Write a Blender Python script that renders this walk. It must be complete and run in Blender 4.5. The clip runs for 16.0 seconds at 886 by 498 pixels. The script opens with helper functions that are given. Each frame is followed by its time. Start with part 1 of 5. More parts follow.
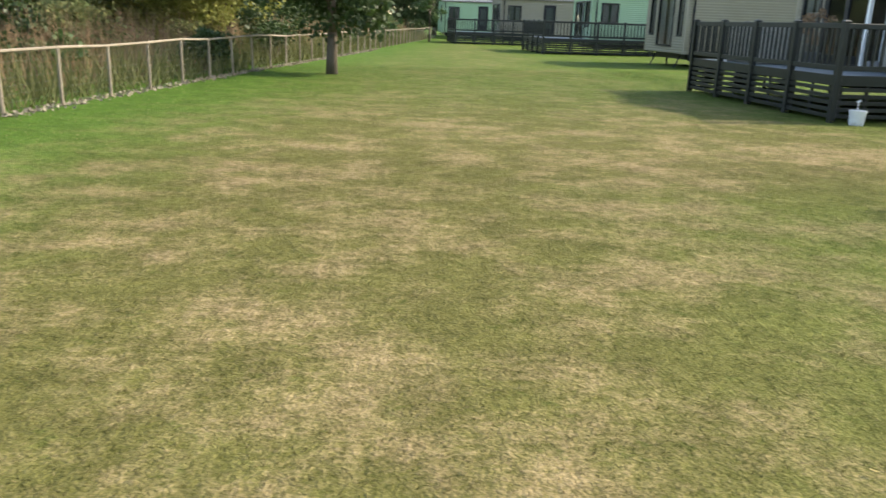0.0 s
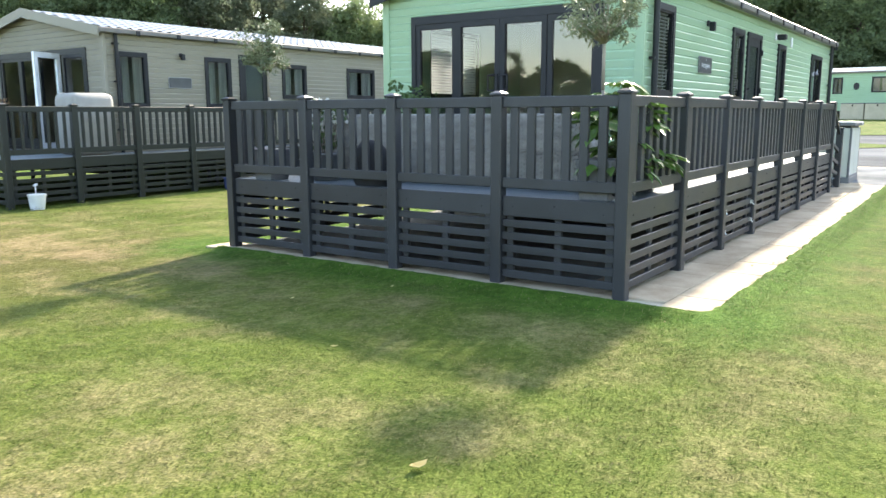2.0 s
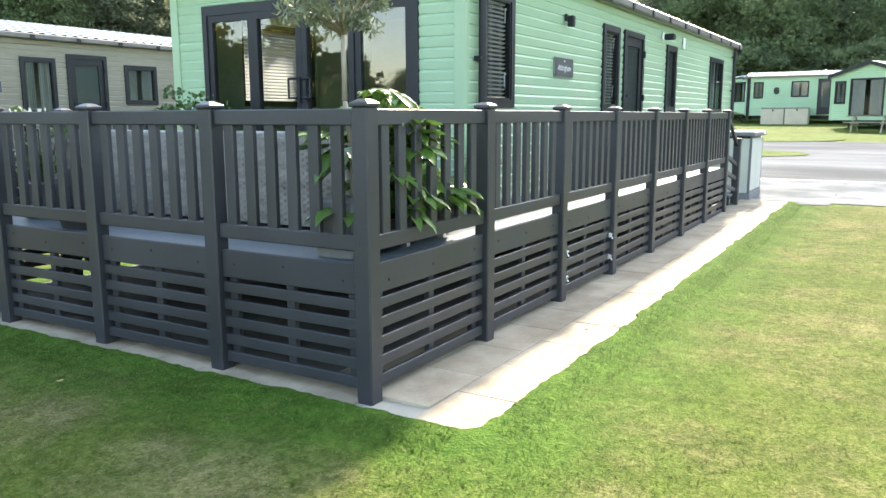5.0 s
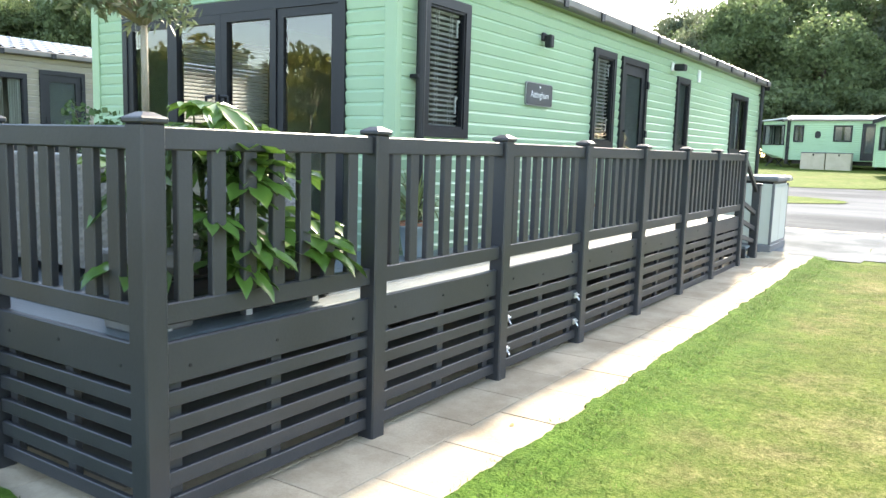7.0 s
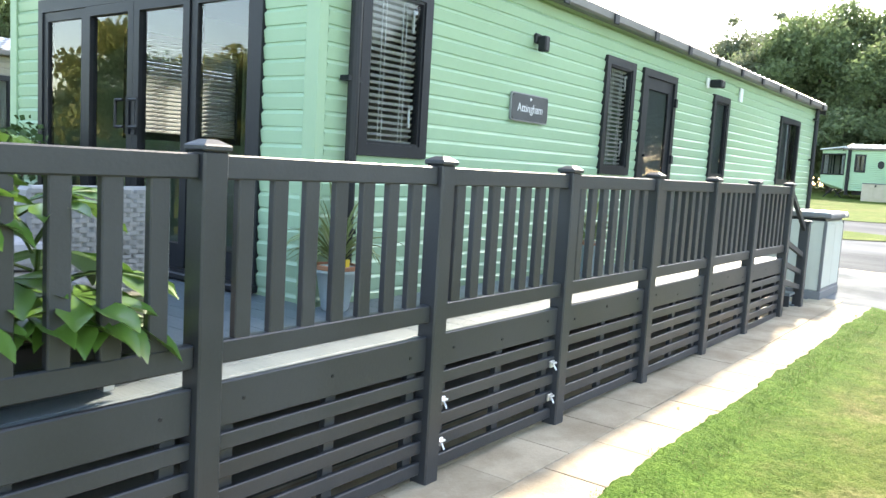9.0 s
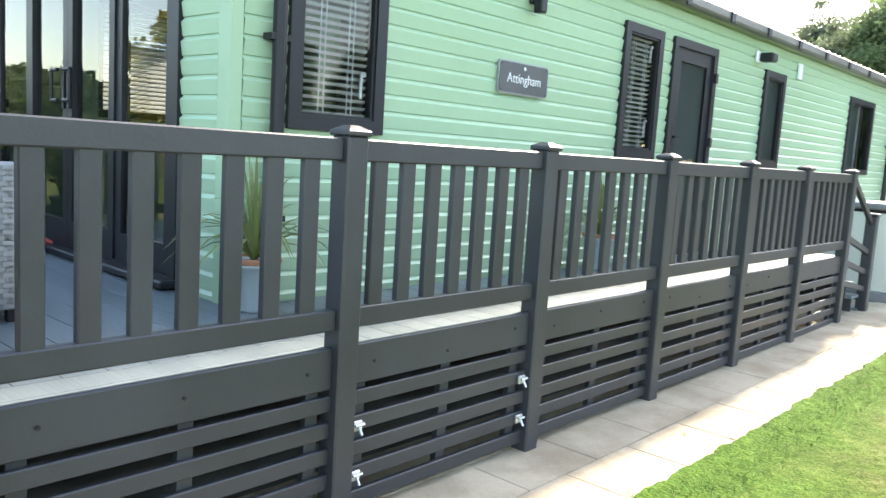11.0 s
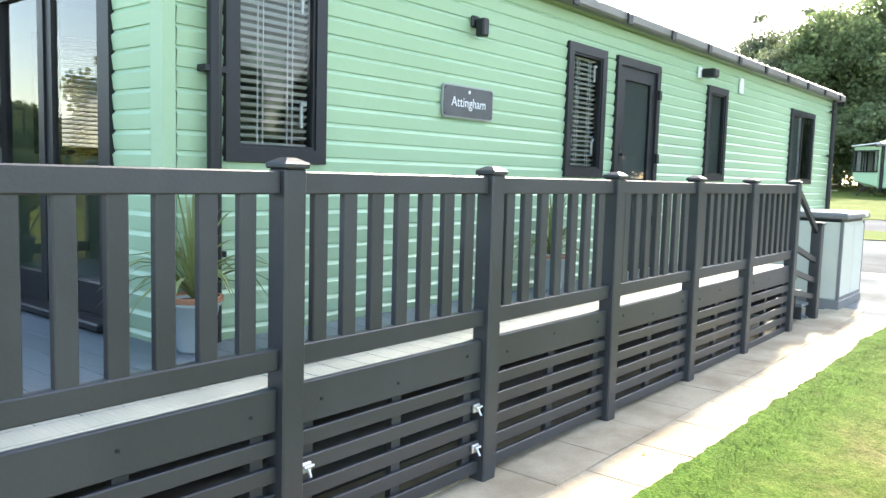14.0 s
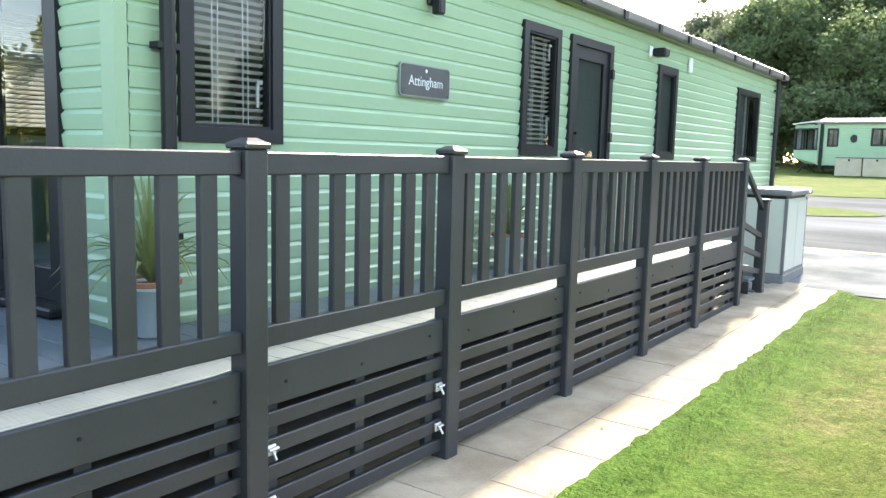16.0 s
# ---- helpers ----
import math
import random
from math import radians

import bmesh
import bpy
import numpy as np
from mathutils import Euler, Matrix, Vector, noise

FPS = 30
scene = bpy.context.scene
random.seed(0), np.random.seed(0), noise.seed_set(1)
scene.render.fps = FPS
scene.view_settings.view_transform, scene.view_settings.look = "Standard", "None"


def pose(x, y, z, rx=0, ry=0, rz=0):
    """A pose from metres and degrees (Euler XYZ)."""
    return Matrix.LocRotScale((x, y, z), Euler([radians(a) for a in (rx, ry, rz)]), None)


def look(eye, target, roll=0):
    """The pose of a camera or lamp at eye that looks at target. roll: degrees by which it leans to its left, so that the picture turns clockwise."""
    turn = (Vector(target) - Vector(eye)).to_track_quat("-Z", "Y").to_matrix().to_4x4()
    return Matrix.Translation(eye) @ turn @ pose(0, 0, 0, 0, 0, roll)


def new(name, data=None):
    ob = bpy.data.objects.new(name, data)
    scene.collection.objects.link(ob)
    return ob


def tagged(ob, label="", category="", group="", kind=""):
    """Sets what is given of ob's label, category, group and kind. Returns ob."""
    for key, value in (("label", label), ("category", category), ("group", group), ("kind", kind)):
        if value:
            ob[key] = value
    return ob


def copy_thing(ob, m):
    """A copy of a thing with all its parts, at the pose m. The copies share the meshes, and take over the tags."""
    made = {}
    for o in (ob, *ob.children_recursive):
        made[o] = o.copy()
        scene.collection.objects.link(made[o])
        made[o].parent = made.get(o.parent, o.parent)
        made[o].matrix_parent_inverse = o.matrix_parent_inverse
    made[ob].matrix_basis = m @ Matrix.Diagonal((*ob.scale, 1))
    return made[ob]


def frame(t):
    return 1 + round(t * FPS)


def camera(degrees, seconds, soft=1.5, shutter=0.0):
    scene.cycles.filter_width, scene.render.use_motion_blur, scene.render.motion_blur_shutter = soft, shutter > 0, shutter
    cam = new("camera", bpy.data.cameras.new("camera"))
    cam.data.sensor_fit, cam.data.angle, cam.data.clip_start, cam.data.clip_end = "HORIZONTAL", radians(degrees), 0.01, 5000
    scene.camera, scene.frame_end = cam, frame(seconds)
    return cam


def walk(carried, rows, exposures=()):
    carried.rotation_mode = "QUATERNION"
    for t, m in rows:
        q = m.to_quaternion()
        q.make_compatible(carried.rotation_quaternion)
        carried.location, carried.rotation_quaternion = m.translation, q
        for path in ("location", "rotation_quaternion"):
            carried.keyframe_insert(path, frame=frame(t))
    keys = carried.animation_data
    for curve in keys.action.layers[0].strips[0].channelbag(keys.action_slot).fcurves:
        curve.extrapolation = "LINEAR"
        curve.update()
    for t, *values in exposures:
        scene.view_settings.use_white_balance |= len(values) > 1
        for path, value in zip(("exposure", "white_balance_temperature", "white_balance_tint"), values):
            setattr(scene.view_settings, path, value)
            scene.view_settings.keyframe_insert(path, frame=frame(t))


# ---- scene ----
cam = camera(58.9, 16.0, 1.45, 0.2)
PATH = [
    (0, (0.36, 0.105, 1.444), (0.567, 2.015, 0.886), 2.0),
    (0.3, (0.536, 0.101, 1.451), (0.932, 1.974, 0.87), 2.3),
    (0.6, (0.761, 0.091, 1.484), (1.429, 1.887, 0.912), 2.8),
    (1, (1.114, 0.136, 1.484), (2.28, 1.699, 1.04), 3.1),
    (1.5, (1.438, 0.139, 1.518), (3.014, 1.3, 1.112), 2.5),
    (2, (2.001, 0.04, 1.495), (3.619, 1.166, 1.155), -0.2),
    (2.5, (2.405, 0.012, 1.502), (4.109, 1.013, 1.196), 0.1),
    (3, (2.858, -0.049, 1.532), (4.662, 0.762, 1.234), -0.3),
    (3.5, (3.302, -0.015, 1.538), (5.009, 0.957, 1.164), -2.0),
    (4, (3.719, -0.05, 1.563), (5.46, 0.874, 1.219), -1.1),
    (6.3, (5.458, -0.142, 1.599), (7.074, 0.999, 1.305), 0.8),
    (6.5, (5.624, -0.146, 1.579), (7.257, 0.975, 1.302), 0.3),
    (7, (6.047, -0.174, 1.58), (7.703, 0.919, 1.328), 1.7),
    (7.5, (6.45, -0.123, 1.595), (8.077, 1.012, 1.346), 2.9),
    (8, (6.839, -0.053, 1.595), (8.511, 1.021, 1.369), 3.8),
    (8.5, (7.223, -0.047, 1.617), (8.823, 1.131, 1.394), 3.2),
    (9, (7.559, 0.029, 1.643), (9.147, 1.227, 1.431), 3.4),
    (9.2, (7.674, 0.033, 1.654), (9.29, 1.194, 1.449), 3.7),
    (11.3, (8.691, -0.013, 1.6), (10.061, 1.419, 1.332), 3.4),
    (11.5, (8.733, -0.003, 1.621), (9.99, 1.526, 1.334), 2.5),
    (12, (8.741, -0.051, 1.652), (10.036, 1.45, 1.387), 2.5),
    (12.5, (8.733, -0.055, 1.633), (10.147, 1.342, 1.412), 2.4),
    (13, (8.714, -0.004, 1.637), (10.159, 1.364, 1.436), 2.0),
    (13.5, (8.692, 0.013, 1.653), (10.162, 1.355, 1.46), 1.6),
    (14, (8.685, -0.003, 1.636), (10.223, 1.262, 1.448), 1.6),
    (14.5, (8.667, 0.003, 1.639), (10.243, 1.217, 1.431), 1.7),
    (15, (8.666, 0.002, 1.637), (10.27, 1.175, 1.409), 1.8),
    (15.5, (8.662, 0.017, 1.635), (10.28, 1.168, 1.397), 1.7),
    (16, (8.654, 0.039, 1.639), (10.265, 1.201, 1.401), 1.4),
]
EXPOSURES = [(t, stops, kelvin, 10) for t, stops, kelvin in ((0.0, 1.80, 7700), (1.0, 1.88, 7500), (1.5, 2.20, 7400), (2.0, 2.46, 7350), (2.5, 2.54, 7350), (4.0, 2.62, 7500), (7.0, 2.74, 7600), (9.0, 2.76, 7550), (11.5, 2.90, 7550), (12.5, 3.08, 7550), (13.5, 2.95, 7550), (14.5, 2.78, 7550), (16.0, 2.66, 7550))]
walk(cam, [(t, look(eye, target, roll)) for t, eye, target, roll in PATH], EXPOSURES)

# ---- light ----
SUN = Vector((1.40, 0.255, 1.0)).normalized()
world = bpy.data.worlds.new("World")
scene.world = world
world.use_nodes = True
wn = world.node_tree.nodes
sky = wn.new("ShaderNodeTexSky")
sky.sky_type = "NISHITA"
sky.sun_disc = False
sky.sun_elevation = math.asin(SUN.z)
sky.sun_rotation = math.atan2(SUN.x, SUN.y)
sky.air_density, sky.dust_density, sky.ozone_density = 1.0, 1.0, 0.85
wn["Background"].inputs["Strength"].default_value = 0.15
world.node_tree.links.new(sky.outputs[0], wn["Background"].inputs["Color"])
sun = new("sun", bpy.data.lights.new("sun", "SUN"))
sun.data.energy, sun.data.angle, sun.data.color = 2.36, radians(3.0), (1.0, 0.95, 0.87)
sun.matrix_world = look(SUN * 50, (0, 0, 0))


# ---- materials ----
def node_mat(name):
    m = bpy.data.materials.new(name)
    m.use_nodes = True
    return m, m.node_tree.nodes, m.node_tree.links, m.node_tree.nodes["Principled BSDF"]


def noise_node(n, l, pos, scale, detail=4.0, rough=0.6):
    t = n.new("ShaderNodeTexNoise")
    t.inputs["Scale"].default_value = scale
    t.inputs["Detail"].default_value = detail
    t.inputs["Roughness"].default_value = rough
    l.new(pos, t.inputs["Vector"])
    return t.outputs["Fac"]


def ramp(n, l, fac, lo, hi):
    r = n.new("ShaderNodeMapRange")
    r.interpolation_type = "SMOOTHSTEP"
    r.inputs["From Min"].default_value, r.inputs["From Max"].default_value = lo, hi
    l.new(fac, r.inputs["Value"])
    return r.outputs["Result"]


def mix(n, l, fac, a, b):
    x = n.new("ShaderNodeMix")
    x.data_type = "RGBA"
    if isinstance(fac, float):
        x.inputs[0].default_value = fac
    else:
        l.new(fac, x.inputs[0])
    for s, v in ((x.inputs[6], a), (x.inputs[7], b)):
        if isinstance(v, tuple):
            s.default_value = (*v, 1)
        else:
            l.new(v, s)
    return x.outputs[2]


def maths(n, l, op, a, b):
    x = n.new("ShaderNodeMath")
    x.operation = op
    for s, v in zip(x.inputs, (a, b)):
        if isinstance(v, (int, float)):
            s.default_value = v
        else:
            l.new(v, s)
    return x.outputs[0]


def surface(name, c1, c2, rough=0.6, coarse=1.5, fine=40.0, bump=0.15, spec=0.5, metal=0.0, stretch=(1, 1, 1), tint=0.12):
    """Painted, moulded or mineral surface: two colours mixed at two scales, relief, and a small change from piece to piece."""
    m, n, l, b = node_mat(name)
    geo = n.new("ShaderNodeNewGeometry")
    mp = n.new("ShaderNodeMapping")
    mp.inputs["Scale"].default_value = stretch
    l.new(geo.outputs["Position"], mp.inputs["Vector"])
    pos = mp.outputs["Vector"]
    big, small = noise_node(n, l, pos, coarse), noise_node(n, l, pos, fine, 3.0)
    f = maths(n, l, "ADD", maths(n, l, "MULTIPLY", ramp(n, l, big, 0.3, 0.7), 0.6), maths(n, l, "MULTIPLY", small, 0.4))
    col = mix(n, l, f, c1, c2)
    info = n.new("ShaderNodeObjectInfo")
    hsv = n.new("ShaderNodeHueSaturation")
    l.new(maths(n, l, "ADD", maths(n, l, "MULTIPLY", info.outputs["Random"], tint), 1 - tint / 2), hsv.inputs["Value"])
    l.new(col, hsv.inputs["Color"])
    l.new(hsv.outputs["Color"], b.inputs["Base Color"])
    l.new(maths(n, l, "ADD", maths(n, l, "MULTIPLY", big, 0.2), rough - 0.1), b.inputs["Roughness"])
    b.inputs["Specular IOR Level"].default_value, b.inputs["Metallic"].default_value = spec, metal
    if bump:
        bp = n.new("ShaderNodeBump")
        bp.inputs["Strength"].default_value, bp.inputs["Distance"].default_value = bump, 0.01
        l.new(small, bp.inputs["Height"])
        l.new(bp.outputs[0], b.inputs["Normal"])
    return m


def leaf_mat(name, c1, c2, rough=0.5, through_light=0.3, spec=0.4):
    m, n, l, b = node_mat(name)
    geo = n.new("ShaderNodeNewGeometry")
    f = maths(n, l, "ADD", maths(n, l, "MULTIPLY", geo.outputs["Random Per Island"], 0.6), maths(n, l, "MULTIPLY", noise_node(n, l, geo.outputs["Position"], 0.7), 0.5))
    col = mix(n, l, f, c1, c2)
    l.new(col, b.inputs["Base Color"])
    b.inputs["Roughness"].default_value, b.inputs["Specular IOR Level"].default_value = rough, spec
    tr = n.new("ShaderNodeBsdfTranslucent")
    l.new(col, tr.inputs["Color"])
    ms = n.new("ShaderNodeMixShader")
    ms.inputs[0].default_value = through_light
    l.new(b.outputs[0], ms.inputs[1])
    l.new(tr.outputs[0], ms.inputs[2])
    l.new(ms.outputs[0], n["Material Output"].inputs["Surface"])
    return m


def glass_mat(name, ior=2.1, tint=(0.75, 0.8, 0.8)):
    m, n, l, b = node_mat(name)
    n.remove(b)
    fr, tp, gl, ms = n.new("ShaderNodeFresnel"), n.new("ShaderNodeBsdfTransparent"), n.new("ShaderNodeBsdfGlossy"), n.new("ShaderNodeMixShader")
    fr.inputs["IOR"].default_value = ior
    tp.inputs["Color"].default_value = (*tint, 1)
    gl.inputs["Roughness"].default_value = 0.01
    l.new(fr.outputs[0], ms.inputs[0])
    l.new(tp.outputs[0], ms.inputs[1])
    l.new(gl.outputs[0], ms.inputs[2])
    l.new(ms.outputs[0], n["Material Output"].inputs["Surface"])
    return m


def lawn_mat(name, blade=False):
    """Mown grass, green where it is watered by run-off and along the hedge side, parched tan in patches."""
    m, n, l, b = node_mat(name)
    geo = n.new("ShaderNodeNewGeometry")
    pos = geo.outputs["Position"]
    sep = n.new("ShaderNodeSeparateXYZ")
    l.new(pos, sep.inputs[0])
    x, y = sep.outputs[0], sep.outputs[1]
    patch, mid, fine = noise_node(n, l, pos, 0.5, 3.0), noise_node(n, l, pos, 1.7, 5.0, 0.65), noise_node(n, l, pos, 14.0, 3.0)
    speck = noise_node(n, l, pos, 48.0, 2.0)
    # distance from the decking and its path: the strip beside them stays green
    dx = maths(n, l, "MAXIMUM", maths(n, l, "SUBTRACT", 7.8, x), maths(n, l, "SUBTRACT", x, 19.5))
    dy = maths(n, l, "MAXIMUM", maths(n, l, "SUBTRACT", 1.6, y), maths(n, l, "SUBTRACT", y, 7.3))
    near = maths(n, l, "MAXIMUM", dx, dy)
    wet = ramp(n, l, maths(n, l, "ADD", near, maths(n, l, "MULTIPLY", mid, 0.9)), 0.5, 1.6)
    # the side along the wire fence and the far lawn are greener
    side = ramp(n, l, maths(n, l, "ADD", maths(n, l, "ADD", x, maths(n, l, "MULTIPLY", y, -0.17)), maths(n, l, "MULTIPLY", mid, 2.0)), -5.0, -0.6)
    far = maths(n, l, "ADD", maths(n, l, "MULTIPLY", ramp(n, l, maths(n, l, "ADD", y, maths(n, l, "MULTIPLY", patch, 8.0)), 24.0, 12.0), 0.6), 0.4)
    east = maths(n, l, "MAXIMUM", ramp(n, l, x, 5.0, 1.0), maths(n, l, "MULTIPLY", ramp(n, l, y, 4.5, 8.5), ramp(n, l, x, 9.0, 6.5)))
    far = maths(n, l, "MULTIPLY", far, maths(n, l, "ADD", maths(n, l, "MULTIPLY", ramp(n, l, x, 30.0, 22.0), 0.45), 0.55))
    dry = maths(n, l, "MULTIPLY", maths(n, l, "MULTIPLY", wet, side), far)
    dry = maths(n, l, "MULTIPLY", dry, maths(n, l, "ADD", maths(n, l, "MULTIPLY", east, 0.32), 0.68))
    amount = maths(n, l, "ADD", maths(n, l, "MULTIPLY", patch, 0.85), maths(n, l, "MULTIPLY", mid, 0.95))
    amount = maths(n, l, "ADD", amount, maths(n, l, "MULTIPLY", maths(n, l, "ADD", fine, speck), 0.24))
    amount = ramp(n, l, amount, 1.02, 1.42)
    f = maths(n, l, "MULTIPLY", amount, dry)
    grain = ramp(n, l, maths(n, l, "ADD", maths(n, l, "MULTIPLY", fine, 0.5), maths(n, l, "MULTIPLY", speck, 0.5)), 0.28, 0.72)
    green = mix(n, l, grain, mix(n, l, east, (0.054, 0.070, 0.011), (0.072, 0.073, 0.018)), mix(n, l, east, (0.118, 0.128, 0.028), (0.142, 0.132, 0.045)))
    lush = mix(n, l, grain, (0.035, 0.083, 0.011), (0.088, 0.153, 0.023))
    green = mix(n, l, dry, lush, green)
    tan = mix(n, l, grain, mix(n, l, east, (0.110, 0.094, 0.035), (0.140, 0.112, 0.047)), mix(n, l, east, (0.26, 0.216, 0.107), (0.335, 0.252, 0.138)))
    col = mix(n, l, f, green, tan)
    # darker clover and moss tufts
    tuft = ramp(n, l, noise_node(n, l, pos, 5.0, 4.0, 0.7), 0.58, 0.70)
    col = mix(n, l, maths(n, l, "MULTIPLY", tuft, 0.5), col, mix(n, l, grain, (0.035, 0.055, 0.008), (0.08, 0.105, 0.02)))
    tone = n.new("ShaderNodeHueSaturation")
    l.new(maths(n, l, "ADD", maths(n, l, "MULTIPLY", ramp(n, l, noise_node(n, l, pos, 2.6, 5.0, 0.7), 0.32, 0.68), 0.34), 0.83), tone.inputs["Value"])
    l.new(col, tone.inputs["Color"])
    col = tone.outputs["Color"]
    if blade:
        hsv = n.new("ShaderNodeHueSaturation")
        l.new(maths(n, l, "ADD", maths(n, l, "MULTIPLY", geo.outputs["Random Per Island"], 0.55), 0.75), hsv.inputs["Value"])
        l.new(col, hsv.inputs["Color"])
        straw = ramp(n, l, geo.outputs["Random Per Island"], 0.90, 0.93)
        col = mix(n, l, straw, hsv.outputs["Color"], (0.26, 0.215, 0.11))
    l.new(col, b.inputs["Base Color"])
    b.inputs["Roughness"].default_value, b.inputs["Specular IOR Level"].default_value = 0.9, 0.07
    if blade:
        up = n.new("ShaderNodeCombineXYZ")
        up.inputs[2].default_value = 1.0
        l.new(up.outputs[0], b.inputs["Normal"])
    else:
        bp = n.new("ShaderNodeBump")
        bp.inputs["Strength"].default_value, bp.inputs["Distance"].default_value = 0.55, 0.04
        l.new(maths(n, l, "ADD", fine, maths(n, l, "MULTIPLY", noise_node(n, l, pos, 60.0, 2.0), 0.7)), bp.inputs["Height"])
        l.new(bp.outputs[0], b.inputs["Normal"])
    return m


M_LAWN, M_BLADE = lawn_mat("lawn"), lawn_mat("grass_blade", True)
M_COMP = surface("charcoal_composite", (0.0238, 0.0254, 0.0292), (0.0368, 0.0390, 0.0445), 0.42, 2.0, 60, 0.1, tint=0.2)
M_COMP_N = surface("black_green_composite", (0.009, 0.0108, 0.0088), (0.015, 0.0178, 0.0145), 0.5, 2.0, 60, 0.1, tint=0.2)
M_DECK = surface("blue_grey_deck_board", (0.098, 0.124, 0.138), (0.152, 0.182, 0.198), 0.5, 2.0, 50, 0.3, stretch=(1.5, 0.15, 1), tint=0.2)
M_GREEN = surface("sage_green_cladding", (0.312, 0.455, 0.296), (0.352, 0.503, 0.337), 0.36, 0.8, 30, 0.08, tint=0.05)
M_GREENTRIM = surface("sage_green_trim", (0.285, 0.415, 0.257), (0.315, 0.447, 0.285), 0.5, 1.0, 30, 0.05, tint=0.03)
M_BEIGE = surface("stone_beige_cladding", (0.245, 0.218, 0.165), (0.29, 0.262, 0.205), 0.5, 0.8, 30, 0.08, tint=0.06)
M_BLACK = surface("black_frame", (0.010, 0.011, 0.0135), (0.018, 0.019, 0.023), 0.42, 3, 60, 0.05, spec=0.3)
M_WHITE = surface("white_pvc", (0.72, 0.73, 0.74), (0.8, 0.8, 0.8), 0.35, 3, 60, 0.03)
M_BLIND = surface("pale_blind", (0.68, 0.69, 0.68), (0.78, 0.78, 0.77), 0.5, 3, 30, 0.0)
M_CURTAIN = surface("cream_curtain", (0.55, 0.54, 0.50), (0.68, 0.67, 0.62), 0.8, 5, 60, 0.2)
M_INSIDE = surface("interior_wall", (0.30, 0.29, 0.26), (0.38, 0.37, 0.33), 0.7, 1, 10, 0.0)
M_GLASS = glass_mat("window_glass", 1.45)
M_GLASS_FRONT = glass_mat("double_glazed_door_glass", 2.1)
M_CLEAR = glass_mat("clear_glass_edge", 1.0, (1, 1, 1))
M_ROOF = surface("grey_roof_sheet", (0.19, 0.19, 0.20), (0.29, 0.29, 0.30), 0.34, 2, 30, 0.1, spec=0.8)
# roof sheet whitened to carry the sun's glare on the vans across the road
M_ROOF_GLARE = surface("glare_white_roof_sheet", (0.55, 0.55, 0.55), (0.7, 0.7, 0.7), 0.35, 2, 30, 0.1, spec=0.6)
M_GUTTER = surface("grey_brown_gutter", (0.11, 0.102, 0.095), (0.18, 0.165, 0.15), 0.5, 3, 40, 0.1)
M_SLAB = surface("concrete_paver", (0.27, 0.208, 0.138), (0.53, 0.445, 0.325), 0.85, 2.2, 55, 0.35, spec=0.2, tint=0.16)
M_JOINT = surface("mortar_bed", (0.34, 0.30, 0.23), (0.48, 0.43, 0.34), 0.9, 3, 60, 0.4)
# concrete toned down so the skirt's gaps look shaded: part of that shade is colour
M_BASE = surface("shade_toned_concrete_base", (0.10, 0.092, 0.078), (0.20, 0.185, 0.16), 0.9, 1.2, 40, 0.4, spec=0.2)
M_APRON = surface("pale_concrete_apron", (0.075, 0.085, 0.092), (0.26, 0.268, 0.27), 0.95, 0.9, 40, 0.3, spec=0.02)
# the road's pale streaks put wet glare into its colour
M_ROAD = surface("worn_asphalt", (0.05, 0.055, 0.06), (0.23, 0.238, 0.243), 0.95, 0.42, 45, 0.5, stretch=(1, 0.25, 1), spec=0.02)
M_STEEL = surface("zinc_steel", (0.6, 0.6, 0.6), (0.75, 0.75, 0.74), 0.35, 8, 80, 0.1, metal=0.9)
M_WICKER = surface("grey_wicker", (0.20, 0.187, 0.165), (0.42, 0.395, 0.355), 0.6, 12, 60, 0.4, stretch=(0.25, 0.25, 1))
M_WICKER_L = surface("pale_grey_wicker", (0.22, 0.215, 0.205), (0.36, 0.35, 0.335), 0.6, 12, 60, 0.4, stretch=(0.25, 0.25, 1))
M_CUSHION = surface("grey_cushion", (0.3, 0.3, 0.31), (0.4, 0.4, 0.41), 0.9, 4, 90, 0.2)
M_COVER = surface("taupe_cover", (0.30, 0.28, 0.25), (0.38, 0.36, 0.32), 0.8, 4, 70, 0.2)
M_DARKCLOTH = surface("black_fabric", (0.012, 0.012, 0.014), (0.03, 0.03, 0.033), 0.8, 5, 60, 0.2)
M_POT = surface("pale_blue_pot", (0.42, 0.52, 0.54), (0.52, 0.60, 0.62), 0.4, 5, 30, 0.05)
M_TERRA = surface("terracotta", (0.30, 0.13, 0.07), (0.42, 0.2, 0.11), 0.8, 6, 50, 0.2)
M_GREYPOT = surface("grey_planter", (0.12, 0.12, 0.125), (0.18, 0.18, 0.185), 0.6, 5, 40, 0.15)
M_SOIL = surface("potting_soil", (0.03, 0.02, 0.015), (0.07, 0.05, 0.035), 0.95, 8, 60, 0.6)
M_BIN = surface("pale_grey_green_steel", (0.47, 0.485, 0.43), (0.55, 0.56, 0.50), 0.45, 2, 30, 0.05)
M_STONE = surface("pale_stone_box", (0.42, 0.36, 0.27), (0.52, 0.45, 0.35), 0.7, 3, 40, 0.1)
M_BARK = surface("grey_brown_bark", (0.06, 0.045, 0.03), (0.14, 0.11, 0.08), 0.9, 4, 30, 0.8, stretch=(3, 3, 0.6))
M_PALEBARK = surface("pale_olive_bark", (0.22, 0.19, 0.15), (0.36, 0.32, 0.26), 0.85, 8, 50, 0.5, stretch=(2, 2, 0.6))
M_WOOD = surface("weathered_post_wood", (0.17, 0.14, 0.10), (0.30, 0.25, 0.19), 0.8, 3, 30, 0.4, stretch=(2, 2, 0.4), tint=0.3)
